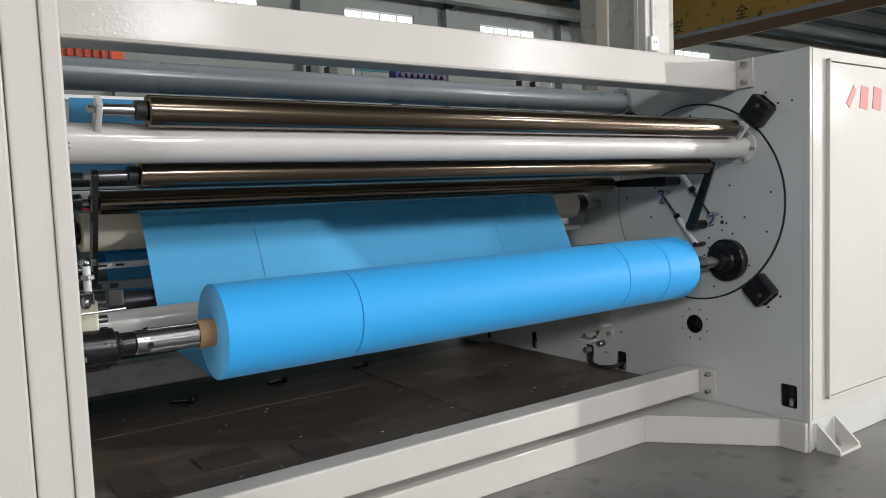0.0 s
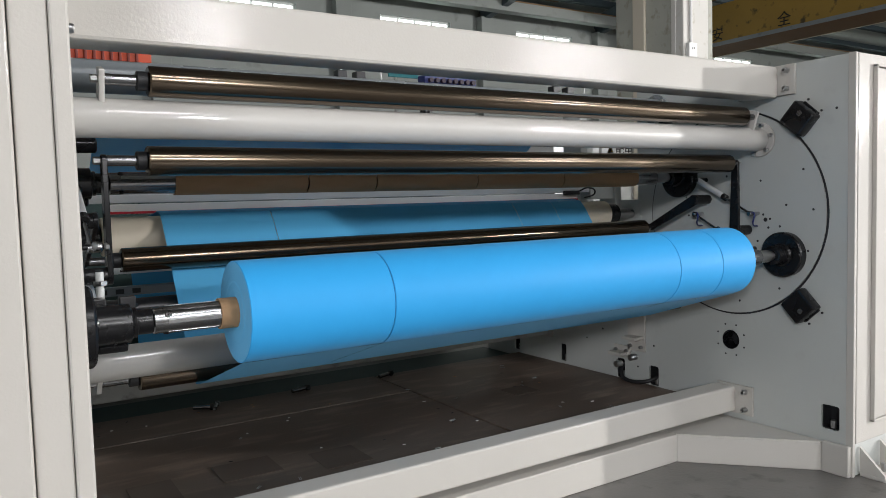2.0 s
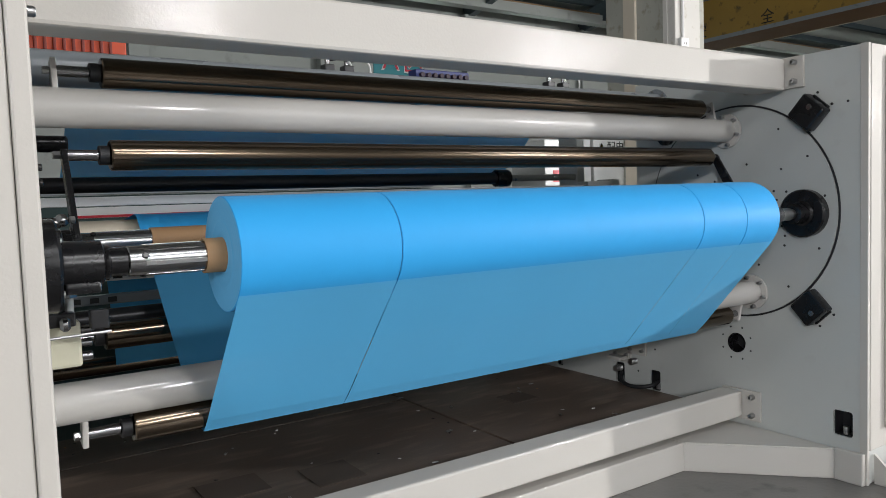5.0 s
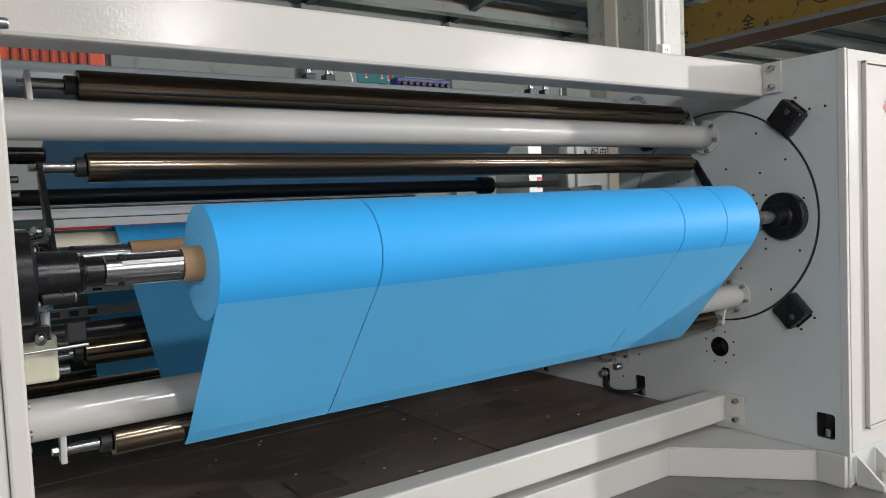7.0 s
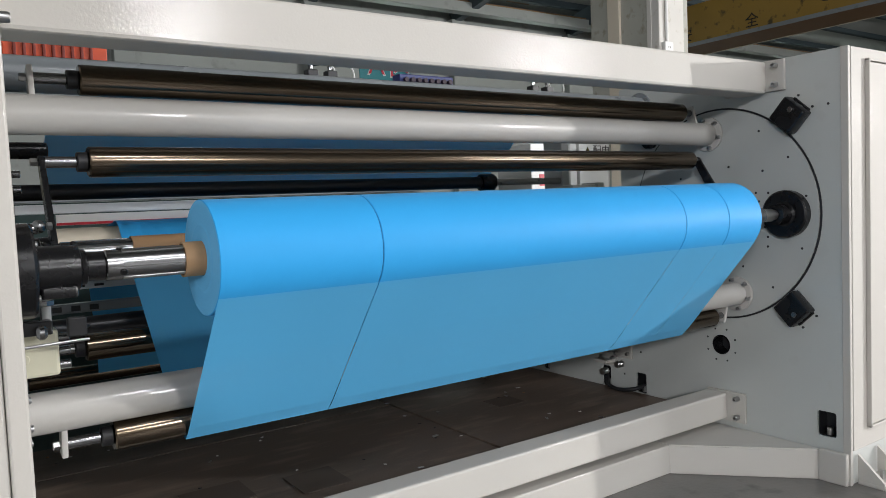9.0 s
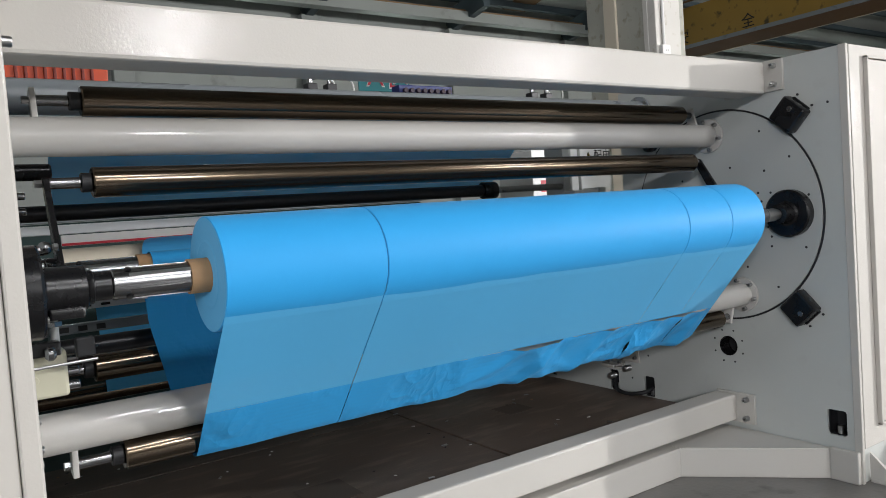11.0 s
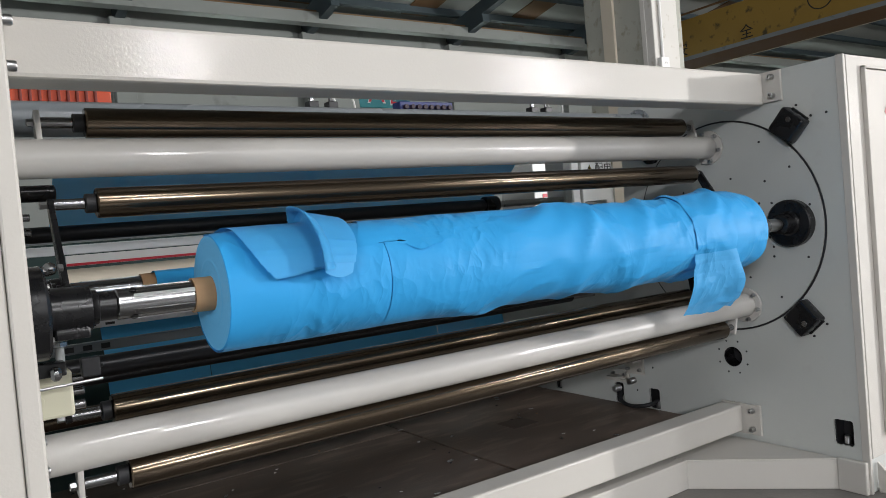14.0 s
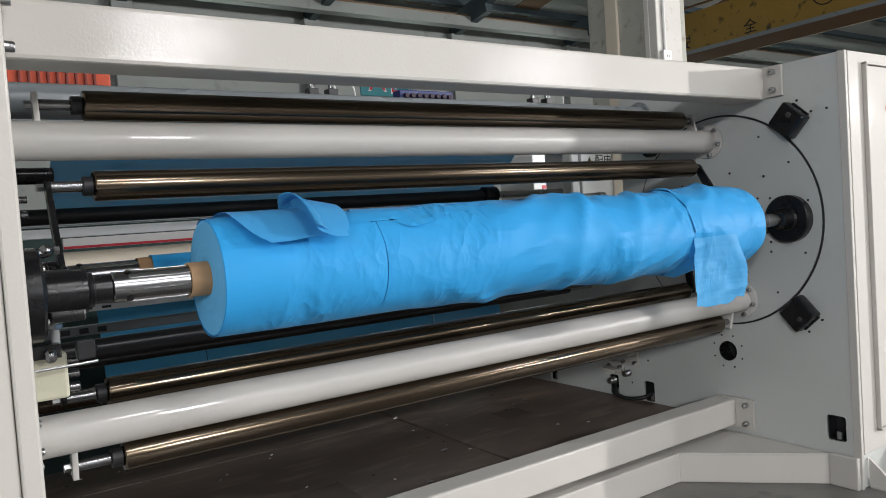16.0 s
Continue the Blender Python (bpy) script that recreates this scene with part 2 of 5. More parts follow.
def lathe(profile, y=0.0, z=0.0, seg=40, bm=None, m=None):
    """A body turned about a line along x; profile: rows of x and radius."""
    own = bmesh.new()
    rings = []
    for x, r in profile:
        if r < 1e-5:
            rings.append([own.verts.new((x, y, z))])
        else:
            rings.append([own.verts.new((x, y + r * math.cos(2 * math.pi * k / seg), z + r * math.sin(2 * math.pi * k / seg))) for k in range(seg)])
    for a, b in zip(rings, rings[1:]):
        if len(a) == 1 and len(b) == 1:
            continue
        for k in range(seg):
            k2 = (k + 1) % seg
            if len(a) == 1:
                own.faces.new((a[0], b[k2], b[k]))
            elif len(b) == 1:
                own.faces.new((a[k], a[k2], b[0]))
            else:
                own.faces.new((a[k], a[k2], b[k2], b[k]))
    bmesh.ops.recalc_face_normals(own, faces=own.faces)
    if m is not None:
        bmesh.ops.transform(own, matrix=m, verts=own.verts)
    return join(bm, own)


def rod(x0, x1, y, z, r, seg=32, bevel=0.002, bm=None, m=None):
    b = min(bevel, r * 0.4)
    return lathe([(x0, 0), (x0, r - b), (x0 + b, r), (x1 - b, r), (x1, r - b), (x1, 0)], y, z, seg, bm, m)


def ring(x0, x1, y, z, r0, r1, seg=48, bm=None):
    return lathe([(x0, r0), (x0, r1), (x1, r1), (x1, r0), (x0, r0)], y, z, seg, bm)


def bar(a, b, r, seg=16, bm=None):
    """A round bar from a to b."""
    a, b = Vector(a), Vector(b)
    q = (b - a).to_track_quat("X", "Z").to_matrix().to_4x4()
    return rod(0, (b - a).length, 0, 0, r, seg, 0.001, bm, Matrix.Translation(a) @ q)


def hose(points, r, name, mat, parent=None, label=""):
    cu = bpy.data.curves.new(name, "CURVE")
    cu.dimensions, cu.bevel_depth, cu.bevel_resolution = "3D", r, 3
    sp = cu.splines.new("BEZIER")
    sp.bezier_points.add(len(points) - 1)
    for p, co in zip(sp.bezier_points, points):
        p.co, p.handle_left_type, p.handle_right_type = co, "AUTO", "AUTO"
    cu.materials.append(mat)
    ob = new(name, cu)
    if parent is not None:
        ob.parent = parent
    if label:
        tagged(ob, label)
    return ob


def bolt(parent, x, y, z, r=0.011, name="bolt", h=0.012, direction=-1):
    """A socket screw standing off a face across x."""
    bm = lathe([(x, 0.0), (x, r), (x + direction * h * 0.85, r), (x + direction * h, r * 0.85), (x + direction * h, r * 0.5), (x + direction * h * 0.5, r * 0.45), (x + direction * h * 0.5, 0)], y, z, 12)
    return part(name, bm, STEEL, parent)


def cut(ob, cutters):
    """Subtract closed meshes from ob and keep the result as its mesh."""
    tools = []
    for bm in cutters:
        me = bpy.data.meshes.new("cutter")
        bm.to_mesh(me)
        bm.free()
        c = new("cutter", me)
        c.parent = None
        mod = ob.modifiers.new("cut", "BOOLEAN")
        mod.operation, mod.solver, mod.object = "DIFFERENCE", "EXACT", c
        tools.append(c)
    dg = bpy.context.evaluated_depsgraph_get()
    dg.update()
    me = bpy.data.meshes.new_from_object(ob.evaluated_get(dg))
    ob.modifiers.clear()
    ob.data = me
    for c in tools:
        d = c.data
        bpy.data.objects.remove(c)
        bpy.data.meshes.remove(d)
    return ob


# ---------------------------------------------------------------- the plan
XL, XR = -3.245, 0.0             # inner faces of the two side frames
CY, CZ, RD = 0.0756, 1.2547, 0.54   # turret centre and radius
RS = 0.382                      # shaft circle
FRONT = -0.585                  # front face of the side frames
RR = 0.1555                     # wound roll
CREAM_AT = (0.79, 1.258, 0.079)  # draw roller: y, z, radius
X0, X1 = -2.80, -0.47           # web edges
SLITS = (-2.33, -0.975, -0.70)


def theta(t):
    """The turret's angle in degrees; the full roll stands level with the centre at 0."""
    if t < 4.7:
        return -54.0 + 10.7 * t
    u = min(1.0, (t - 4.7) / 0.8)
    return -3.71 + 3.4 * (1 - (1 - u) ** 2.6)


def pol(phi, r):
    return -r * math.cos(radians(phi)), r * math.sin(radians(phi))


def around(phi, r):
    y, z = pol(phi, r)
    return CY + y, CZ + z


# ---------------------------------------------------------------- hall
def hall():
    def sheet(name, x0, x1, y0, y1, z0, z1, mat, label, cat):
        return thing(name, box(x0, x1, y0, y1, z0, z1), mat, label, cat, kind="structure", smooth=False)
    sheet("floor", -30, 45, -14, 26, -0.3, 0.0, CONCRETE, "worn grey concrete workshop floor with stains", "floor")
    far = sheet("wall_north", -30, 45, 14.0, 14.3, 0, 6.7, HALLWALL, "grey plastered hall wall with a window band", "wall")
    # out of view; its white is chosen to brighten the rollers' left half
    sheet("wall_south", -30, 45, -14.3, -14.0, 0, 6.7, WHITEST, "unseen wall behind the camera, whitened to brighten reflections", "wall")
    sheet("wall_west", -30.3, -30, -14, 14, 0, 9.5, HALLWALL, "grey plastered hall end wall", "wall")
    sheet("wall_east", 45, 45.3, -14, 14, 0, 9.5, HALLWALL, "grey plastered hall end wall", "wall")
    # invented dark panel out of view; the rollers' right half mirrors it
    sheet("gate", 7.5, 34, -13.98, -13.9, 0, 5.2, TRUSS, "unseen dark panel added to darken the rollers' reflections", "gate")
    wins = [1.1 + 4.25 * k for k in range(-2, 10)]
    cut(far, [box(x, x + 2.06, 13.5, 14.8, WZ0, WZ1) for x in wins])
    for k, x in enumerate(wins):
        w = empty("window_%d" % (k + 1), "bright strip window with four panes", "window", "hall windows", (x, 14.1, WZ0), "structure")
        bm = box(0, 2.06, -0.04, 0.04, 0, 0.05)
        box(0, 2.06, -0.04, 0.04, WZ1 - WZ0 - 0.05, WZ1 - WZ0, bm=bm)
        for j in range(5):
            box(j * 0.505, j * 0.505 + 0.04, -0.04, 0.04, 0.05, WZ1 - WZ0 - 0.05, bm=bm)
        part("window_frame", bm, WHITE, w, smooth=False)
        for j in range(4):
            part("pane", box(0.04 + j * 0.505, 0.505 + j * 0.505, -0.006, 0.006, 0.05, WZ1 - WZ0 - 0.05), GLASS, w, smooth=False)
    # pitched roof with purlins, one mesh; rafters below it
    sheets = []
    bm = bmesh.new()
    for e in (-1, 1):
        m = Matrix.Translation((0, e * 14.3, 6.62)) @ pose(0, 0, 0, e * -10.0)
        box(-30, 45, min(0, -e * 14.7), max(0, -e * 14.7), 0.22, 0.3, bm=bm, m=m)
        bm.faces.ensure_lookup_table()
        sheets.append(len(bm.faces))
        for k in range(11):
            y = -e * (0.9 + k * 1.35)
            box(-30, 45, y - 0.06, y + 0.06, 0.04, 0.22, bm=bm, m=m)
    roof = thing("ceiling", bm, HALLDARK, "corrugated sheet roof on steel purlins", "ceiling", kind="structure", smooth=False)
    roof.data.materials.append(TRUSS)
    for f in roof.data.polygons:
        f.material_index = 0 if any(n - 6 <= f.index < n for n in sheets) else 1
    first = None
    for k in range(7):
        x = -12.5 + 4.19 * k
        if first is None:
            bm = bmesh.new()
            for e in (-1, 1):
                m = Matrix.Translation((0, e * 14.2, 6.6)) @ pose(0, 0, 0, e * -10.0)
                box(-0.1, 0.1, min(0, -e * 14.4), max(0, -e * 14.4), -0.3, 0.03, bm=bm, m=m)
                box(-0.1, 0.1, min(-e * 0.2, -e * 1.8), max(-e * 0.2, -e * 1.8), -0.5, -0.3, bm=bm, m=m)
            first = thing("roof_beam", bm, TRUSS, "blue-grey painted steel roof rafter", "roof beam", "hall rafters", smooth=False)
            first.location = (x, 0, 0)
        else:
            copy_thing(first, pose(x, 0, 0))
        thing("wall_pier", box(x - 0.2, x + 0.2, 13.75, 13.996, 0, 6.2, 0.01), HALLWALL, "grey plastered wall pier under a rafter", "pier", "hall piers", kind="structure", smooth=False)
    for k in range(9):
        x = -9.6 + 3.3 * k
        m = Matrix.Translation((0, 14.3, 6.62)) @ pose(0, 0, 0, -10.0)
        thing("roof_sheet", box(x, x + 0.8, -13.5, -0.5, 0.19, 0.217, m=m), CRANEEDGE, "brown stained strip of roof sheet", "roof sheet", "roof strips", smooth=False)


def column_and_crane():
    # concrete column with a white boxed face and conduit
    c = empty("building_column", "worn cream concrete column with a white boxed face", "column", at=(0, 0, 0))
    cx, cy = 2.475, 2.42
    part("shaft", box(cx + 0.004, 3.1, cy + 0.145, 3.315, 0, 7.0, 0.012), COLUMN, c)
    part("edge_strip", box(cx - 0.03, cx + 0.003, 2.895, 3.05, 0, 7.0, 0.006), CREAM, c, "beige wooden strip on the column")
    part("boxing", box(cx - 0.006, 2.84, cy, cy + 0.143, 0, 7.0, 0.008), COLWHITE, c, "white painted column face")
    part("corner_bead", box(cx - 0.012, cx + 0.02, cy + 0.09, cy + 0.142, 0, 7.0, 0.004), COLWHITE, c)
    s = empty("wall_socket", "small white socket box on the column", "socket", at=(2.56, cy - 0.001, 2.76))
    part("box", box(-0.06, 0.06, -0.045, 0.0, -0.07, 0.07, 0.008), WHITEST, s)
    part("slot", box(-0.016, -0.011, -0.0475, -0.0452, 0.005, 0.024), INK, s)
    part("slot", box(0.011, 0.016, -0.0475, -0.0452, 0.005, 0.024), INK, s)
    part("conduit", bar((0, -0.015, 0.072), (0, -0.015, 4.1), 0.014), WHITEST, s, "thin white cable conduit")
    # overhead travelling crane girder across the hall
    g = empty("bridge_crane", "dirty yellow overhead crane girder with black lettering", "crane", at=(0, 0, 0))
    a, b = Vector(CRANEA), Vector(CRANEB)
    ln = (b - a).length
    m = Matrix.Translation(a) @ (b - a).to_track_quat("X", "Z").to_matrix().to_4x4()
    part("girder", box(0, ln, -0.3, 0.3, 0.0, 1.1, 0.01, m=m), CRANE, g)
    part("bottom_flange", box(0, ln, -0.42, 1.0, -0.06, -0.003, m=m), CRANEEDGE, g, "brown bottom flange")
    part("flange_edge", box(0, ln, -0.428, -0.4205, -0.075, 0.03, m=m), GREYTUBE, g, "pale grey flange edge")
    part("flange_edge", box(0, ln, 1.001, 1.03, -0.075, 0.0, m=m), CREAM, g, "pale flange edge")
    rails = bar((0, 0, 0), (ln, 0, 0), 0.03)
    bmesh.ops.transform(rails, matrix=m @ Matrix.Translation((0, -0.35, 1.25)), verts=rails.verts)
    part("rail", rails, CRANEEDGE, g)
    for d, ch in ((GLY1, "\u5b89"), (GLY2, "\u5168")):
        cu = bpy.data.curves.new("lettering", "FONT")
        cu.body, cu.size, cu.extrude = ch, 0.4, 0.004
        cu.materials.append(INK)
        t = new("lettering", cu)
        t.parent = g
        t.matrix_basis = m @ Matrix.Translation((d, -0.31, 0.13)) @ pose(0, 0, 0, 90, 0, 0)
        tagged(t, "black painted character")
    for d in (GLY2 + 2.2, GLY2 + 3.0):
        r = ring(-0.006, 0.0, 0, 0, 0.3, 0.33, 32)
        bmesh.ops.transform(r, matrix=m @ Matrix.Translation((d, -0.302, 0.62)) @ pose(0, 0, 0, 0, 0, 90), verts=r.verts)
        part("round_mark", r, INK, g, "black round mark")
    for d in (5.2, 5.5, 6.3):
        cb = bar((0, 0, 0), (0, 0, -2.5), 0.012)
        bmesh.ops.transform(cb, matrix=m @ Matrix.Translation((GLY2 + d, -0.55, 0.0)), verts=cb.verts)
        part("hanging_cable", cb, INK, g)
    r2 = empty("crane_runway", "dark steel crane runway beam along the hall", "crane rail")
    part("beam", box(-30, 45, 13.0, 13.3, 6.2, 6.45), HALLWALL, r2, smooth=False)
    part("rail", box(-30, 45, 13.1, 13.2, 6.452, 6.52), CRANEEDGE, r2, smooth=False)


# ---------------------------------------------------------------- machine frame
def side_frames():
    # frame with the turret bearing
    f = empty("side_frame", "grey-white painted machine side frame with cabinet door", "machine frame", "machine frames", (0, 0, 0))
    own = bmesh.new()
    prof = ((FRONT, 0.0), (2.35, 0.0), (2.35, 1.12), (0.74, 1.12), (0.74, 1.993), (FRONT, 1.993))
    va = [own.verts.new((XR, y, z)) for y, z in prof]
    vb = [own.verts.new((1.25, y, z)) for y, z in prof]
    own.faces.new(va)
    own.faces.new(vb[::-1])
    for k in range(6):
        own.faces.new((va[k], vb[k], vb[(k + 1) % 6], va[(k + 1) % 6]))
    bmesh.ops.recalc_face_normals(own, faces=own.faces)
    bmesh.ops.bevel(own, geom=own.edges[:], offset=0.005, segments=2, affect="EDGES")
    body = part("body", own, WALLPAINT, f)
    part("rear_post", box(-0.06, -0.001, 1.17, 1.34, 1.121, 1.915, 0.005), WHITE, f, "white upright post at the rear")
    part("bearing_plate", box(-0.003, 0.03, 0.71, 0.88, 1.115, 1.34, 0.004), WALLPAINT, f)
    part("post_bracket", box(-0.003, 0.05, 0.92, 1.06, 1.115, 1.46, 0.004), WALLPAINT, f)
    cut(body, [rod(-0.1, 0.09, 0.078, 0.568, 0.052, 40, 0.0),
               box(-0.1, 0.09, -0.523, -0.432, 0.205, 0.325, 0.012), box(-0.1, 0.09, 0.585, 0.66, 0.205, 0.325, 0.012),
               box(-0.1, 0.09, 0.86, 0.93, 0.2, 0.33, 0.012), box(-0.1, 0.09, 1.41, 1.47, 0.22, 0.34, 0.01),
               box(-0.1, 0.09, 1.93, 1.99, 0.22, 0.34, 0.01)])
    part("bearing_sleeve", ring(-0.003, 0.086, 0.078, 0.568, 0.047, 0.0515, 40), BLACKMETAL, f, "black sleeve of a round opening")
    # black disc closes the round hole in place of its deep shade
    part("back_disc", rod(0.075, 0.084, 0.078, 0.568, 0.0465, 32), RUBBER, f)
    # black sheets inside each pocket give it the shade of a deep opening
    for y in (-0.478, 0.622, 0.895, 1.44, 1.96):
        hw, z0, z1 = (0.0455, 0.205, 0.325) if y < 0 else ((0.0375, 0.205, 0.325) if y < 0.7 else ((0.035, 0.2, 0.33) if y < 1 else (0.03, 0.22, 0.34)))
        liner = box(0.012, 0.0885, y - hw, y + hw, z0, z0 + 0.004)
        box(0.012, 0.0885, y - hw, y + hw, z1 - 0.004, z1, bm=liner)
        box(0.012, 0.0885, y - hw, y - hw + 0.004, z0 + 0.004, z1 - 0.004, bm=liner)
        box(0.012, 0.0885, y + hw - 0.004, y + hw, z0 + 0.004, z1 - 0.004, bm=liner)
        box(0.082, 0.0885, y - hw + 0.004, y + hw - 0.004, z0 + 0.004, z1 - 0.004, bm=liner)
        part("opening_shade", liner, RUBBER, f, "inside of a frame opening, shade put in as black", smooth=False)
        stud = rod(z0 + 0.004, z0 + 0.042, 0, 0, 0.015, 12)
        bmesh.ops.transform(stud, matrix=pose(0.03, y, 0, 0, -90, 0), verts=stud.verts)
        part("stud", stud, STEEL, f)
    part("front_trim", box(-0.004, 0.016, FRONT - 0.006, FRONT + 0.03, 0.0, 1.995, 0.003), PAINT, f, "cream corner strip")
    part("front_skin", box(0.018, 1.25, FRONT - 0.008, FRONT - 0.0005, 0.16, 1.992, 0.003), PAINT, f)
    d = part("cabinet_door", box(0.152, 1.2, FRONT - 0.022, FRONT - 0.0085, 0.262, 1.93, 0.004), PAINT, f, "cream cabinet door panel")
    part("door_border", box(0.138, 0.15, FRONT - 0.03, FRONT - 0.0085, 0.25, 1.945, 0.003), PAINT, d)
    part("door_border", box(0.138, 1.2, FRONT - 0.03, FRONT - 0.0085, 1.933, 1.946, 0.003), PAINT, d)
    part("door_border", box(0.138, 1.2, FRONT - 0.03, FRONT - 0.0085, 0.248, 0.26, 0.003), PAINT, d)
    # a painted mark on the door, as plain strokes
    my, mz = FRONT - 0.0235, 1.77
    for sx, wide, tilt in ((0.36, 0.02, 38), (0.49, 0.04, 8), (0.63, 0.045, 8)):
        own = box(-wide, wide, -0.001, 0.001, -0.058, 0.058)
        bmesh.ops.transform(own, matrix=Matrix.Translation((sx, my, mz)) @ pose(0, 0, 0, 0, tilt, 0), verts=own.verts)
        part("painted_stroke", own, PALERED, d)
    # foot brackets
    for fx in (0.05, 0.95):
        ft = empty("levelling_foot", "cream angle bracket bolted to the floor", "foot", "machine feet", (fx, FRONT, 0))
        part("base_plate", box(0.0, 0.2, -0.13, -0.009, 0.0, 0.018, 0.003), PAINT, ft)
        pts = ((-0.009, 0.018), (-0.125, 0.018), (-0.125, 0.03), (-0.009, 0.14))
        for gx in (0.0, 0.182):
            own = bmesh.new()
            vs = [[own.verts.new((gx + e, y, z)) for y, z in pts] for e in (0, 0.016)]
            own.faces.new(vs[0][::-1])
            own.faces.new(vs[1])
            for k in range(4):
                own.faces.new((vs[0][k], vs[0][(k + 1) % 4], vs[1][(k + 1) % 4], vs[1][k]))
            bmesh.ops.recalc_face_normals(own, faces=own.faces)
            part("gusset", own, PAINT, ft, smooth=False)
        bm = rod(0.018, 0.06, 0, 0, 0.013, 6)
        bmesh.ops.transform(bm, matrix=pose(0.1, -0.07, 0.0, 0, -90, 0), verts=bm.verts)
        part("anchor_bolt", bm, STEEL, ft)
    # holes drilled round the turret and the opening
    def pin(y, z, r=0.0065):
        part("screw_hole", rod(-0.0022, 0.004, y, z, r, 10, 0.0), RUBBER, f)
    for a in range(0, 360, 45):
        pin(0.078 + 0.088 * math.cos(radians(a + 22)), 0.568 + 0.088 * math.sin(radians(a + 22)), 0.005)
    for y, z in ((-0.5, 1.75), (0.75, 0.30), (1.05, 0.5), (1.2, 0.42), (1.3, 0.62), (1.0, 0.75), (0.62, 0.45)):
        pin(y, z, 0.006)
    # clamp blocks round the turret
    for a in (48, -47, 132, -133):
        y, z = around(a, 0.62)
        k = empty("clamp_block", "black steel clamp with a bright pin on the rim", "clamp", "turret clamps", (-0.003, y, z))
        k.rotation_euler = (radians(-a), 0, 0)
        part("block", box(-0.07, 0.0, -0.064, 0.064, -0.066, 0.066, 0.012), BLACKMETAL, k)
        part("flange", box(-0.018, 0.0, -0.07, 0.07, -0.05, 0.05, 0.006), BLACKMETAL, k)
        part("roller_pin", rod(-0.077, -0.069, -0.03, 0.0, 0.014, 12), CHROME, k)
        for sy, sz in ((-0.082, -0.045), (-0.082, 0.045), (0.082, -0.045), (0.082, 0.045)):
            part("screw_hole", rod(-0.002, 0.004, sy, sz, 0.006, 8, 0.0), RUBBER, k)
    # opposite frame
    g = empty("side_frame", "grey-white painted machine side frame beside the camera", "machine frame", "machine frames", (0, 0, 0))
    part("body", box(-4.5, XL - 0.0005, FRONT + 0.012, 2.35, 0.0, 1.993, 0.006), WALLPAINT, g)
    part("front_post", box(-3.287, XL - 0.001, FRONT - 0.012, FRONT + 0.009, 0.0, 2.3, 0.006), PAINT, g)
    part("front_skin", box(-3.366, -3.2885, FRONT - 0.006, FRONT + 0.009, 0.0, 2.3, 0.004), PAINT, g)
    part("front_door", box(-4.4, -3.3695, FRONT - 0.02, FRONT + 0.009, 0.05, 2.3, 0.006), PAINT, g)
    part("top_box", box(-4.5, -3.252, FRONT + 0.014, 0.4, 1.996, 2.3, 0.006), PAINT, g)


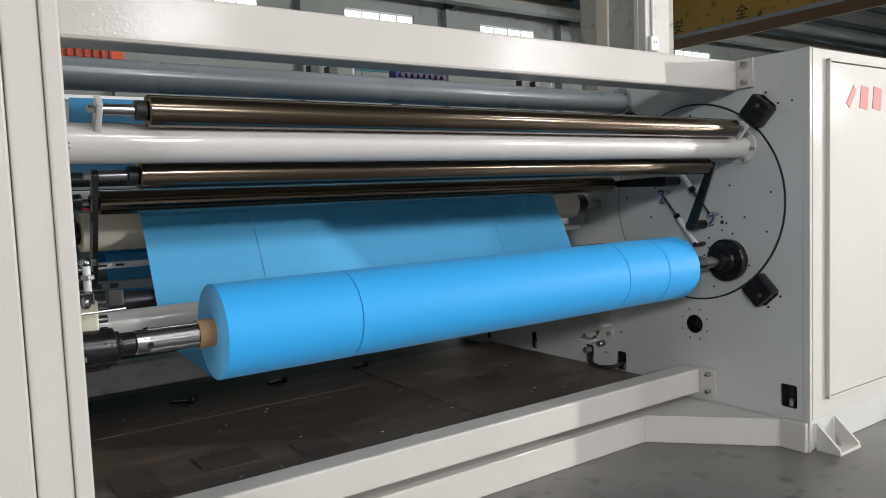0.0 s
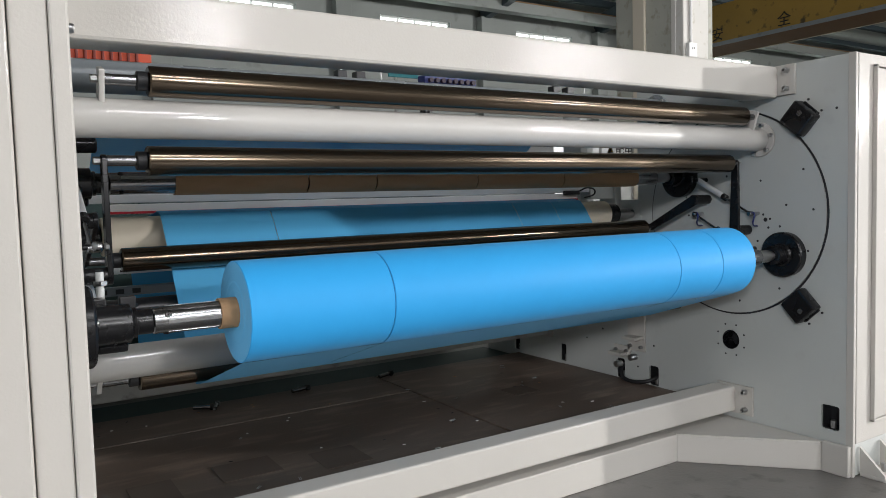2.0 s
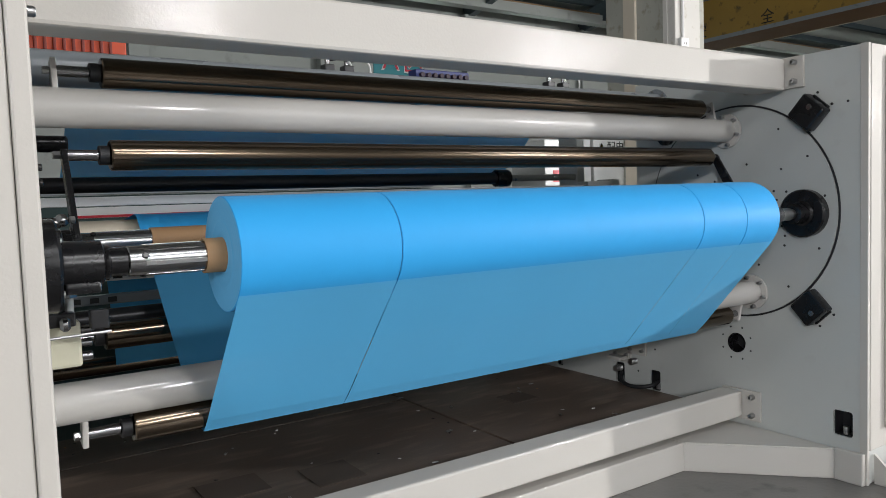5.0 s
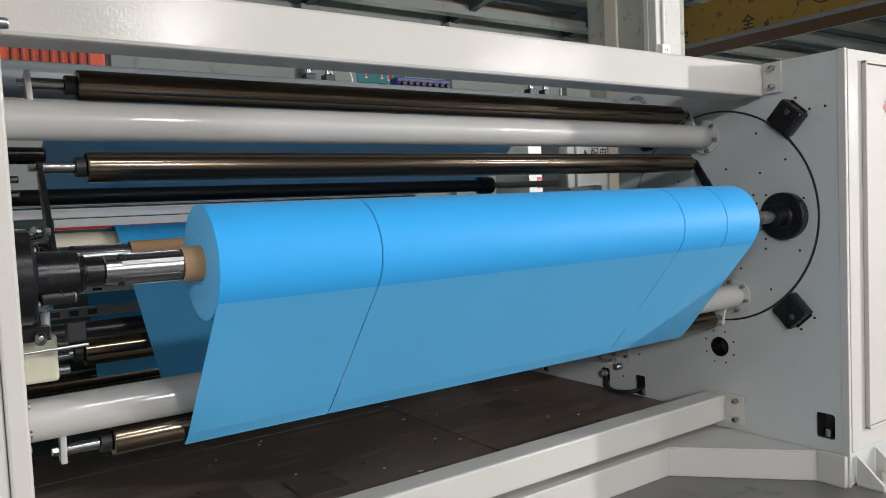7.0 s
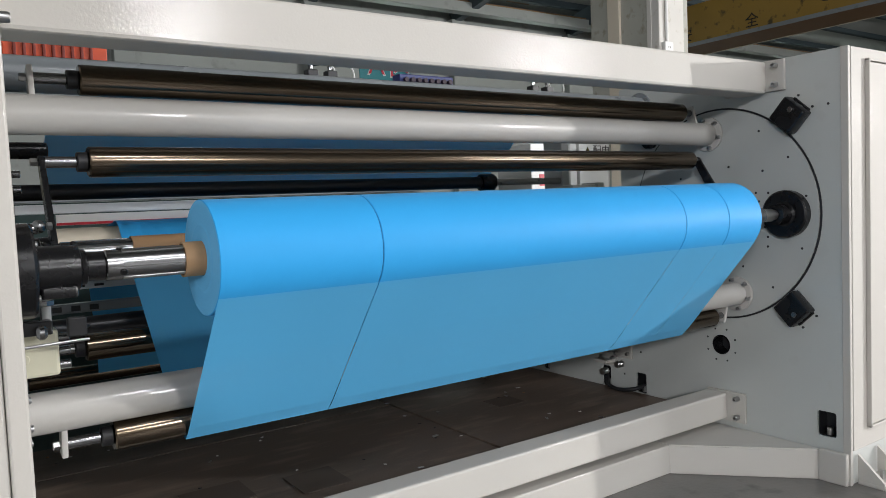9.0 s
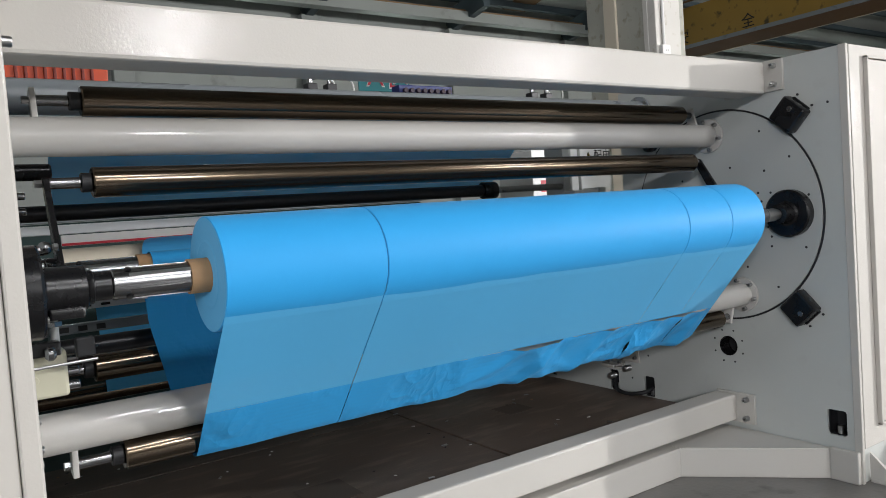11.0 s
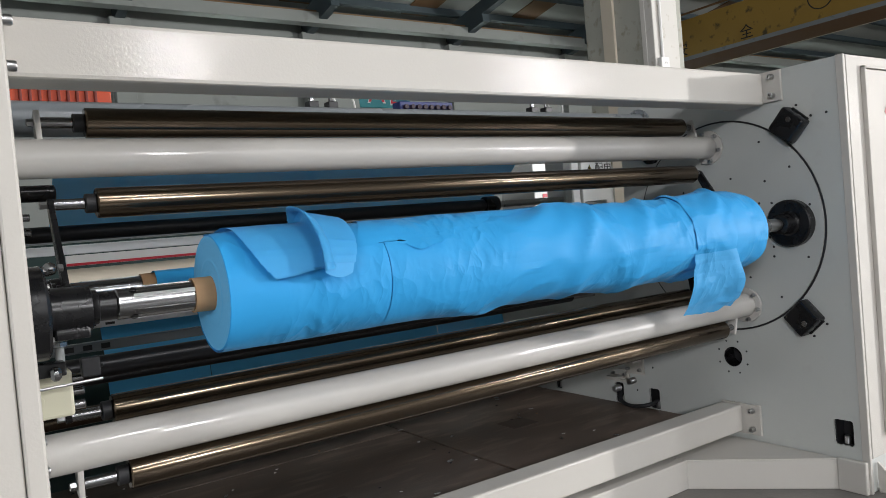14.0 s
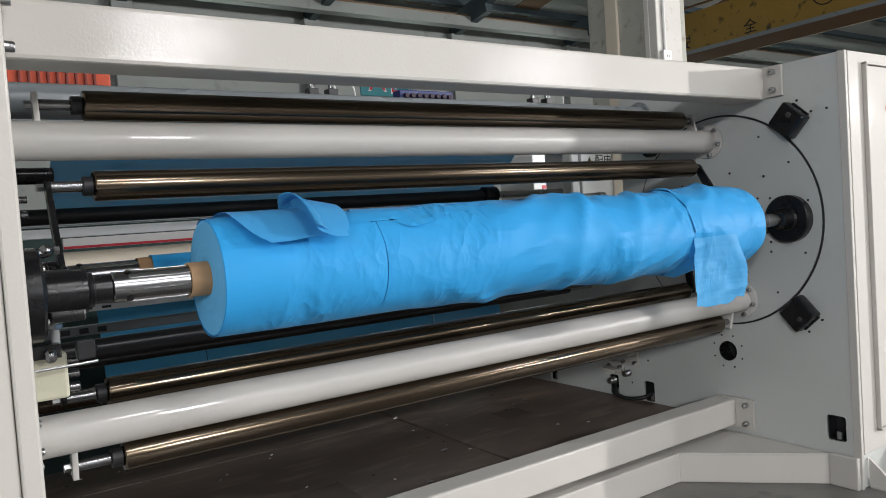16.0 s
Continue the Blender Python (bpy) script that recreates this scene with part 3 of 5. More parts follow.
def beams():
    def end_plate(parent, x, y0, y1, z0, z1, sgn):
        part("end_plate", box(min(x, x + sgn * 0.016), max(x, x + sgn * 0.016), y0, y1, z0, z1, 0.003), PAINT, parent)
        for zz in (z0 + 0.03, z1 - 0.03):
            bolt(parent, x + sgn * 0.016, y0 + 0.042, zz, 0.014, h=0.03, direction=sgn)
    t = empty("cross_beam", "cream painted square steel beam joining the frames", "beam", "front beams")
    part("beam", box(XL + 0.02, XR - 0.02, -0.212, -0.06, 1.833, 1.986, 0.012), PAINT, t)
    end_plate(t, XR - 0.002, -0.3, 0.02, 1.842, 1.99, -1)
    end_plate(t, XL + 0.002, -0.3, 0.02, 1.82, 1.99, 1)
    b = empty("cross_beam", "cream painted square steel beam near the floor", "beam", "front beams")
    part("beam", box(XL + 0.02, XR - 0.02, 0.034, 0.16, 0.187, 0.322, 0.01), PAINT, b)
    end_plate(b, XR - 0.002, -0.066, 0.158, 0.174, 0.33, -1)
    end_plate(b, XL + 0.002, -0.062, 0.2, 0.172, 0.336, 1)
    s = empty("base_frame", "cream painted base beam with a gusset foot", "base frame")
    part("sill", box(XL + 0.002, -0.47, 0.044, 0.2, 0.0, 0.142, 0.006), PAINT, s)
    own = bmesh.new()
    pts = ((-0.482, 0.046), (0.0, -0.475), (0.0, 0.24), (-0.482, 0.24))
    lo = [own.verts.new((x - 0.003, y, 0.0)) for x, y in pts]
    hi = [own.verts.new((x - 0.003, y, 0.144)) for x, y in pts]
    own.faces.new(lo[::-1])
    own.faces.new(hi)
    for k in range(4):
        own.faces.new((lo[k], lo[(k + 1) % 4], hi[(k + 1) % 4], hi[k]))
    bmesh.ops.recalc_face_normals(own, faces=own.faces)
    bmesh.ops.bevel(own, geom=own.edges[:], offset=0.006, segments=2, affect="EDGES")
    part("gusset", own, PAINT, s)
    part("corner_pad", box(-0.03, -0.004, FRONT + 0.002, -0.45, 0.0, 0.15, 0.006), PAINT, s)
    # rear beams
    r = empty("cross_beam", "scratched light grey beam low at the rear", "beam", "rear beams")
    part("beam", box(XL + 0.02, -0.02, 1.57, 1.7, 0.392, 0.54, 0.01), SCUFFED, r)
    part("end_plate", box(-0.018, -0.002, 1.54, 1.72, 0.375, 0.555, 0.003), PAINT, r)
    for yy in (1.57, 1.7):
        bolt(r, -0.018, yy, 0.53, 0.012, h=0.02)
    g = empty("cross_tube", "grey painted tube high between the frames", "tube", "cross tubes")
    part("tube", rod(XL + 0.012, -0.012, 0.585, 1.865, 0.062, 40, 0.0), GREYTUBE, g)
    for x in (XL + 0.002, -0.014):
        part("flange", rod(x, x + 0.012, 0.585, 1.865, 0.088, 40), GREYTUBE, g)
    for a in range(20, 380, 60):
        bolt(g, -0.014, 0.585 + 0.076 * math.cos(radians(a)), 1.865 + 0.076 * math.sin(radians(a)), 0.008)


def floor_plates():
    zp = 0.205
    base = thing("plate_bed", box(XL + 0.02, -0.04, 0.25, 2.34, 0.0, 0.186), GREEN, "dark green steel bed under the floor plates", "machine bed", kind="structure", smooth=False)
    xs, ys = (-3.17, -1.237, -0.003), (0.255, 1.445, 1.935)
    for i in range(2):
        for j in range(2):
            part("floor_plate", box(xs[i] + 0.007, xs[i + 1] - 0.007, ys[j] + 0.0015, ys[j + 1] - 0.0015, 0.187, zp + 0.0015 * ((i + j) % 2), 0.002), PLATE, base, "dark rusty steel floor plate", smooth=False)
    # thin packing strips and patches left on the plates
    for x0, x1, y0, y1 in ((-2.62, -2.36, 0.62, 0.84), (-2.98, -2.8, 0.5, 0.8), (-2.2, -1.98, 0.5, 0.74), (-0.8, -0.62, 0.95, 1.12)):
        part("patch_plate", box(x0, x1, y0, y1, zp + 0.0016, zp + 0.0034), PATCH, base, "dull brown sheet patch", smooth=False)
    rnd = random.Random(4)
    for k in range(46):
        x, y = rnd.uniform(-3.0, -0.2), rnd.uniform(0.3, 1.9)
        if k < 14:
            nm, lab, mat = "metal_clip", "small bent metal clip on the floor plate", STEEL
            bm = bar((-0.014, 0, 0), (0.014, 0.004, 0), 0.002, 6)
            bar((-0.014, 0.008, 0), (0.014, 0.011, 0), 0.002, 6, bm)
            bar((-0.014, 0, 0), (-0.014, 0.008, 0), 0.002, 6, bm)
        else:
            nm, lab, mat = "scrap", "crumpled scrap of litter on the floor plate", (WHITEST, CARD, RUBBER)[k % 3]
            bm = bmesh.new()
            bmesh.ops.create_icosphere(bm, subdivisions=1, radius=0.006)
            for v in bm.verts:
                v.co = Vector((v.co.x * rnd.uniform(0.8, 2.6), v.co.y * rnd.uniform(0.5, 1.4), v.co.z * 0.4))
        ob = thing(nm, bm, mat, lab, "litter", "floor litter", smooth=False)
        ob.matrix_world = pose(x, y, zp + 0.006, 0, 0, rnd.uniform(0, 180))
    for x, y, a in ((-1.8, 1.86, 10), (-2.4, 1.83, -30), (-2.33, 1.8, 70), (-1.2, 1.86, 20)):
        w = empty("loose_bolt", "shiny loose bolt lying on the plate edge", "bolt", "loose bolts", (x, y, zp + 0.016))
        w.rotation_euler = (0, 0, radians(a))
        part("shank", rod(-0.05, 0.05, 0, 0, 0.012, 10), CHROME, w)
        part("head", rod(0.05, 0.075, 0, 0, 0.02, 6), RUBBER, w)
    sc = thing("metal_clip", bar((-0.02, 0, 0), (0.02, 0.01, 0), 0.0025, 6, bar((-0.018, 0.014, 0), (0.02, 0.022, 0), 0.0025, 6)), STEEL, "small bent metal clip on the floor plate", "litter", "floor litter")
    sc.location = (-1.38, 0.75, zp + 0.008)


# ---------------------------------------------------------------- turret
def idler(parent, y, z, x0, x1, r=0.0455, mat=None, pin=0.13):
    """A guide roller with its collars and axle, as parts of what carries it."""
    part("guide_roller", lathe([(x0, 0), (x0, r - 0.004), (x0 + 0.004, r), (x1 - 0.02, r), (x1, r - 0.012), (x1, 0)], y, z, 48), mat or ROLLER, parent, "bronze anodised guide roller")
    part("collar", rod(x0 - 0.032, x0 - 0.001, y, z, r * 0.62, 28), RUBBER, parent, "black bearing collar")
    part("axle", rod(x0 - pin, x0 - 0.032, y, z, 0.0165, 24), CHROME, parent, "bright steel axle")
    part("axle", rod(x1, x1 + 0.07, y, z, 0.0165, 24), CHROME, parent, "bright steel axle")


def arm_shape(a, b, x0, x1, w0, w1, mat, parent, name="swing_arm"):
    """A flat tapered lever between two points of the yz plane."""
    a, b = Vector(a), Vector(b)
    d = (b - a).normalized()
    nrm = Vector((-d.y, d.x))
    out = []
    for k in range(9):
        t = math.pi * (0.5 + k / 8)
        out.append(a + w0 * (d * math.cos(t) + nrm * math.sin(t)))
    for k in range(9):
        t = math.pi * (-0.5 + k / 8)
        out.append(b + w1 * (d * math.cos(t) + nrm * math.sin(t)))
    bm = bmesh.new()
    lo = [bm.verts.new((x0, p.x, p.y)) for p in out]
    hi = [bm.verts.new((x1, p.x, p.y)) for p in out]
    bm.faces.new(lo)
    bm.faces.new(hi[::-1])
    for k in range(len(out)):
        k2 = (k + 1) % len(out)
        bm.faces.new((lo[k], hi[k], hi[k2], lo[k2]))
    bmesh.ops.recalc_face_normals(bm, faces=bm.faces)
    bmesh.ops.bevel(bm, geom=[e for e in bm.edges if e.calc_face_angle(0) > 1.2], offset=0.002, segments=1, affect="EDGES")
    return part(name, bm, mat, parent)


ARMS = ((-5.0, 0.14, 121.7, 0.345), (183.5, 0.16, -121.0, 0.348))   # pivot angle, pivot radius, arm angle, arm length


def turret():
    t = empty("winding_turret", "grey turret discs with white cross tubes and bronze guide rollers", "winding turret", at=(0, CY, CZ))
    for x, sgn in ((XR, -1), (XL, 1)):
        x0, x1 = sorted((x, x + sgn * 0.010))
        part("disc", lathe([(x0, 0), (x0, RD - 0.006), (x1, RD - 0.006), (x1, 0)], 0, 0, 128), DISCPAINT, t, "grey painted turret disc")
        g0, g1 = sorted((x, x + sgn * 0.004))
        part("rim_gap", ring(g0, g1, 0, 0, RD - 0.005, RD + 0.004, 128), RUBBER, t, "black gap round the disc")
        xf = x + sgn * 0.010
        rnd = random.Random(3)
        for a, r in ((20, 0.30), (12, 0.30), (4, 0.31), (-14, 0.27), (-22, 0.30), (-30, 0.32), (26, 0.24), (31, 0.2), (40, 0.33), (60, 0.47), (35, 0.47), (10, 0.48), (-20, 0.48), (-50, 0.47), (-62, 0.3), (75, 0.25), (110, 0.5), (140, 0.3), (152, 0.28), (165, 0.31), (195, 0.3), (205, 0.3), (215, 0.27), (230, 0.47), (250, 0.3), (128, 0.2), (145, 0.48), (170, 0.49), (15, 0.24), (-8, 0.22)):
            y, z = pol(a, r)
            q0, q1 = sorted((xf - sgn * 0.002, xf + sgn * 0.0012))
            part("screw_hole", rod(q0, q1, y, z, 0.0062, 10, 0.0), RUBBER, t)
        y, z = pol(24, 0.215)
        q0, q1 = sorted((xf - sgn * 0.002, xf + sgn * 0.0014))
        part("screw_hole", rod(q0, q1, y, z, 0.011, 14, 0.0), RUBBER, t)
    # cross tubes with flanges and bracketed guide rollers
    for phi, gphi, gr in ((97.0, 98.6, 0.532), (-75.0, -80.0, 0.515)):
        y, z = pol(phi, 0.42)
        part("cross_tube", rod(XL + 0.02, XR - 0.02, y, z, 0.0575, 56, 0.0), TUBEPAINT, t, "glossy white painted cross tube")
        for x in (XR - 0.026, XL + 0.012):
            fl = part("flange", rod(x, x + 0.014, y, z, 0.088, 48), TUBEPAINT, t, "white bolted tube flange")
            for k in range(6):
                a = radians(k * 60 + 15)
                sg = -1 if x > -1 else 1
                bolt(fl, x if sg < 0 else x + 0.014, y + 0.074 * math.cos(a), z + 0.074 * math.sin(a), 0.0105, h=0.02, direction=sg)
        gy, gz = pol(gphi, gr)
        idler(t, gy, gz, -2.995, -0.185)
        dirv = Vector((gy - y, gz - z)).normalized()
        for x in (-3.122, -0.118):
            own = box(-0.008, 0.008, -0.024, 0.024, 0.04, (Vector((gy, gz)) - Vector((y, z))).length + 0.032, 0.003)
            ang = math.degrees(math.atan2(-dirv.x, dirv.y))
            bmesh.ops.transform(own, matrix=pose(x, y, z, ang, 0, 0), verts=own.verts)
            br = part("bracket", own, TUBEPAINT, t, "white flat bracket")
            s = -1 if x < -1 else 1
            q0, q1 = sorted((x + s * 0.008, x + s * 0.028))
            part("bolt", rod(q0, q1, gy, gz, 0.012, 6), STEEL, br)
    # shaft chucks
    for phi in (0.0, 180.0):
        y, z = pol(phi, RS)
        for x, s in ((XR - 0.010, -1), (XL + 0.010, 1)):
            reach, thick = (0.12, 0.047) if s < 0 else (0.142, 0.055)
            hub = part("chuck_hub", lathe([(x, 0), (x, 0.113), (x + s * 0.035, 0.113), (x + s * 0.042, 0.105), (x + s * 0.042, thick + 0.012), (x + s * 0.05, thick + 0.003), (x + s * (reach - 0.005), thick), (x + s * reach, thick - 0.01), (x + s * reach, 0)], y, z, 56), BLACKMETAL, t, "black chuck hub")
            if s < 0:
                continue
            own = box(x + 0.05, x + 0.13, y - 0.045, y + 0.012, z - 0.068, z - 0.04, 0.006)
            part("jaw", own, BLACKMETAL, hub)
            for k in range(4):
                a = radians(45 + k * 90)
                bolt(hub, x + s * 0.042, y + 0.088 * math.cos(a), z + 0.088 * math.sin(a), 0.008, h=0.006, direction=s)
    ball = bmesh.new()
    bmesh.ops.create_uvsphere(ball, u_segments=20, v_segments=12, radius=0.018)
    bmesh.ops.transform(ball, matrix=pose(-3.15, -0.146, 0.1), verts=ball.verts)
    joint = part("ball_joint", ball, CHROME, t, "chrome ball joint beside the chuck")
    part("stem", rod(XL + 0.0105, -3.168, -0.146, 0.1, 0.009, 14), BLACKMETAL, joint)
    part("lock_nut", rod(-3.131, -3.118, -0.146, 0.1, 0.012, 6), STEEL, joint)
    # pivots and cylinders of the swing arms
    for pphi, pr, aphi, al in ARMS:
        py, pz = pol(pphi, pr)
        for x, s in ((XR - 0.01, -1), (XL + 0.01, 1)):
            q0, q1 = sorted((x, x + s * 0.13))
            part("pivot", rod(q0, q1, py, pz, 0.026, 24), BLACKMETAL, t, "black pivot pin")
            base = 0.0 if abs(pphi) < 90 else 180.0
            far, tip = Vector(pol(base + 162, 0.238)), Vector(pol(base + 33, 0.173))
            mid = far + (tip - far) * 0.55
            xa = x + s * 0.07
            c = part("cylinder", bar((xa, *far), (xa, *mid), 0.015, 20), ALU, t, "slim steel air cylinder")
            part("end_cap", bar((xa, *(mid - (tip - far) * 0.06)), (xa, *(mid + (tip - far) * 0.01)), 0.0175, 20), BLACKMETAL, c)
            part("piston_rod", bar((xa, *mid), (xa, *tip), 0.006, 14), CHROME, c)
            part("rod_eye", rod(xa - 0.014, xa + 0.014, tip.x, tip.y, 0.014, 16, 0.004), CHROME, c)
            part("clevis", rod(x, xa + s * 0.02, far.x, far.y, 0.013, 12) if s > 0 else rod(xa - 0.02, x, far.x, far.y, 0.013, 12), BLACKMETAL, c)
            part("stud", rod(x, xa, tip.x, tip.y, 0.009, 12) if s > 0 else rod(xa, x, tip.x, tip.y, 0.009, 12), STEEL, c)
            if s < 0:
                hose([(xa, *tip), (xa + s * 0.02, tip.x - 0.03, tip.y + 0.02), (xa + s * 0.01, tip.x - 0.045, tip.y - 0.03), (x, tip.x - 0.03, tip.y - 0.06)], 0.004, "air_hose", BLUEPL, c)
    return t


def swing_arms(t):
    """Two swinging guide rollers; each turns on its pivots."""
    out = []
    for pphi, pr, aphi, al in ARMS:
        py, pz = pol(pphi, pr)
        hub = new("swing_arm_roller")
        hub.parent = t
        hub.location = (0, py, pz)
        for x in (-0.122, -3.112):
            a = arm_shape((0.0, 0.0), (-al, 0.0), x - 0.008, x + 0.008, 0.028, 0.019, BLACKMETAL, hub, "swing_arm")
            s = 1 if x > -1 else -1
            q0, q1 = sorted((x + s * 0.008, x + s * 0.03))
            part("pivot_cap", rod(q0, q1, 0, 0, 0.02, 18), STEEL, a)
            part("bolt", rod(q0, q1, -al, 0, 0.012, 6), STEEL, a)
        part("guide_roller", lathe([(-2.99, 0), (-2.99, 0.0415), (-2.986, 0.0455), (-0.185, 0.0455), (-0.165, 0.034), (-0.165, 0)], -al, 0, 48), ROLLER, hub, "bronze anodised guide roller")
        part("collar", rod(-3.02, -2.991, -al, 0, 0.029, 28), RUBBER, hub, "black bearing collar")
        part("axle", rod(-3.105, -3.02, -al, 0, 0.0165, 24), CHROME, hub, "bright steel axle")
        part("axle", rod(-0.165, -0.13, -al, 0, 0.0165, 24), CHROME, hub, "bright steel axle")
        tagged(hub, "black levers with a bronze guide roller")
        out.append((hub, py, pz, aphi))
    return out


# ---------------------------------------------------------------- shafts and rolls
def shaft(label):
    s = empty("winding_shaft", label, "shaft", "winding shafts")
    part("shaft_body", lathe([(-3.04, 0), (-3.04, 0.034), (-3.036, 0.0385), (-0.245, 0.0385), (-0.24, 0.034), (-0.24, 0)], 0, 0, 48), CHROME, s, "chromed expanding shaft")
    part("journal", lathe([(-3.18, 0), (-3.18, 0.03), (-3.094, 0.03), (-3.094, 0.041), (-3.09, 0.043), (-3.082, 0.043), (-3.079, 0.036), (-3.041, 0.036), (-3.041, 0)], 0, 0, 40), BLACKMETAL, s, "black stepped shaft end")
    part("journal", lathe([(-0.239, 0), (-0.239, 0.03), (-0.16, 0.03), (-0.16, 0.024), (-0.03, 0.024), (-0.03, 0)], 0, 0, 36), STEEL, s, "steel stepped shaft end")
    for k in range(6):
        a = radians(k * 60)
        own = box(-3.0, -0.3, -0.006, 0.006, 0.0375, 0.0405, 0.001)
        bmesh.ops.transform(own, matrix=pose(0, 0, 0, k * 60), verts=own.verts)
        part("clamping_strip", own, STEEL if k % 2 else CHROME, s, "long clamping strip along the shaft")
    for k in range(3):
        own = rod(0.0375, 0.0425, 0, 0, 0.009, 16)
        bmesh.ops.transform(own, matrix=pose(0, 0, 0, k * 120 + 30) @ pose(-3.0, 0, 0, 0, -90, 0), verts=own.verts)
        part("air_valve", own, BLACKMETAL, s)
    return s


def core(x0, x1, label, group):
    return thing("cardboard_core", lathe([(x0, 0.0415), (x0, 0.046), (x1, 0.046), (x1, 0.0415), (x0, 0.0415)], 0, 0, 48), CARD, label, "core", group)


def wound_roll(x0, x1, label):
    """A full roll of nonwoven; its flat end shows the layers as fine rings."""
    rnd = random.Random(int(x1 * 1000))
    roll = empty("nonwoven_roll", label, "fabric roll", "wound rolls")
    n = max(3, int((x1 - x0) / 0.12))
    prof = [(x0, RR - 0.0025), (x0 + 0.002, RR - 0.0004)]
    prof += [(x0 + (x1 - x0) * k / n, RR + rnd.uniform(-0.0006, 0.0006)) for k in range(1, n)]
    prof += [(x1 - 0.002, RR - 0.0004), (x1, RR - 0.0025)]
    part("outer_layer", lathe(prof, 0, 0, 96), BLUE, roll)
    for x, s in ((x0, -1), (x1, 1)):
        face, r = [(x, 0.047)], 0.05
        while r < RR - 0.006:
            face.append((x + s * rnd.uniform(0, 0.0012), r))
            r += rnd.uniform(0.003, 0.007)
        face.append((x, RR - 0.0027))
        part("end_face", lathe(face, 0, 0, 96), BLUEEND, roll, "paler cut edge of the wound layers")
    return roll


# ---------------------------------------------------------------- the web
def revs(t):
    """Turns of the full roll, from the moment the torn tail first hangs at the front."""
    ts = (9.2, 10.6, 11.3, 11.55, 11.75, 11.95, 12.27, 12.75, 13.22, 13.78, 14.45, 15.4, 16.0)
    vs = (-1.80, -0.97, -0.42, -0.21, 0.0, 0.40, 1.0, 2.0, 3.0, 4.0, 5.0, 6.0, 6.38)
    if t <= ts[0]:
        return vs[0]
    return float(np.interp(t, ts, vs))


def spin(t):
    """Smoothed turns, with the winding before it."""
    if t < 9.2:
        return -1.80 + (t - 9.2) * 0.55
    return sum(revs(t + d) for d in (-0.08, -0.04, 0.0, 0.04, 0.08)) / 5


def tangent(c0, r0, s0, c1, r1, s1):
    """The straight line that leaves circle 0 and meets circle 1; s: +1 or -1, the side of the centre."""
    d = Vector(c1) - Vector(c0)
    k = (s0 * r0 - s1 * r1) / d.length
    a = math.atan2(d.y, d.x) + math.asin(max(-1, min(1, k)))
    n = Vector((-math.sin(a), math.cos(a)))
    return Vector(c0) - n * (s0 * r0), Vector(c1) - n * (s1 * r1)


def web_line(t):
    """The taut web from the roll upstream, as points in the yz plane."""
    a = theta(t)
    ro, gu = Vector(around(a, RS)), Vector(around(a - 80.0, 0.515))
    cr = Vector(CREAM_AT[:2])
    pts = []
    # upstream order: roll, guide, draw roller
    p0, p1 = tangent(ro, RR + 0.001, 1, gu, 0.0565, 1)
    p2, p3 = tangent(gu, 0.0565, 1, cr, CREAM_AT[2] + 0.02, -1)
    pts += [p0, p1]
    pts += arc(gu, p1, p2, 1)
    pts += [p2, p3]
    top = cr + Vector((0.03, CREAM_AT[2])).normalized() * (CREAM_AT[2] + 0.02)
    pts += arc(cr, p3, top, -1)
    pts += [top, top + Vector((2.6, -0.25))]
    return pts, ro


def arc(c, p, q, sense):
    a0, a1 = math.atan2(*(p - c).yx), math.atan2(*(q - c).yx)
    if sense > 0:
        while a1 < a0:
            a1 += 2 * math.pi
        if a1 - a0 > math.pi * 1.5:
            a1 -= 2 * math.pi
    else:
        while a1 > a0:
            a1 -= 2 * math.pi
        if a0 - a1 > math.pi * 1.5:
            a1 += 2 * math.pi
    r = (p - c).length
    return [c + r * Vector((math.cos(a0 + (a1 - a0) * k / 10), math.sin(a0 + (a1 - a0) * k / 10))) for k in range(1, 10)]


def along(pts, s):
    """The point at distance s down a polyline."""
    for a, b in zip(pts, pts[1:]):
        d = (b - a).length
        if s <= d:
            return a + (b - a) * (s / d)
        s -= d
    return pts[-1] + (pts[-1] - pts[-2]).normalized() * s


DSF, DSW = 0.06, 0.02
NF = 25
STRIPS = ((X0, SLITS[0]), (SLITS[0], SLITS[1]), (SLITS[1], SLITS[2]), (SLITS[2], X1))
LEAD = (-18, -8, 190, 190)        # degrees by which each strip's tail leads
ENDS = (64, 57, 58, 54)          # wrinkled pieces in each strip's torn tail
FLAP = (18, 15, 13, 8)              # loose pieces at its end


def crease(x, s, seed):
    p = Vector((x * 5.0, s * 3.0 + seed, seed * 1.7))
    a = noise.noise(p) + 0.5 * noise.noise(p * 2.3)
    ridge = 1 - abs(noise.noise(Vector((x * 3.2 + s * 2.1, s * 2.4 - x * 1.3, seed))) * 2.4)
    fold = 1 - abs(noise.noise(Vector((x * 1.7 - s * 1.1 + 5, s * 1.5 + x * 0.8, seed * 2.0))) * 2.0)
    fine = 1 - abs(noise.noise(Vector((x * 6.5 + s * 9.0, s * 5.0 - x * 4.0, seed * 0.6))) * 2.6)
    patch = min(1.0, max(0.0, 0.12 + 0.75 * min(1.0, max(0.0, (x + 2.25) / 0.7)) + 1.5 * noise.noise(Vector((x * 1.3 + seed, s * 1.6, seed * 3.1)))))
    patch *= 0.25 + 0.75 * min(1.0, max(0.0, (x + 2.4) / 0.4))
    return 0.0015 * abs(a) + patch * (0.03 * max(0.0, ridge - 0.35) ** 1.4 + 0.045 * max(0.0, fold - 0.5) ** 1.2 + 0.01 * max(0.0, fine - 0.4))


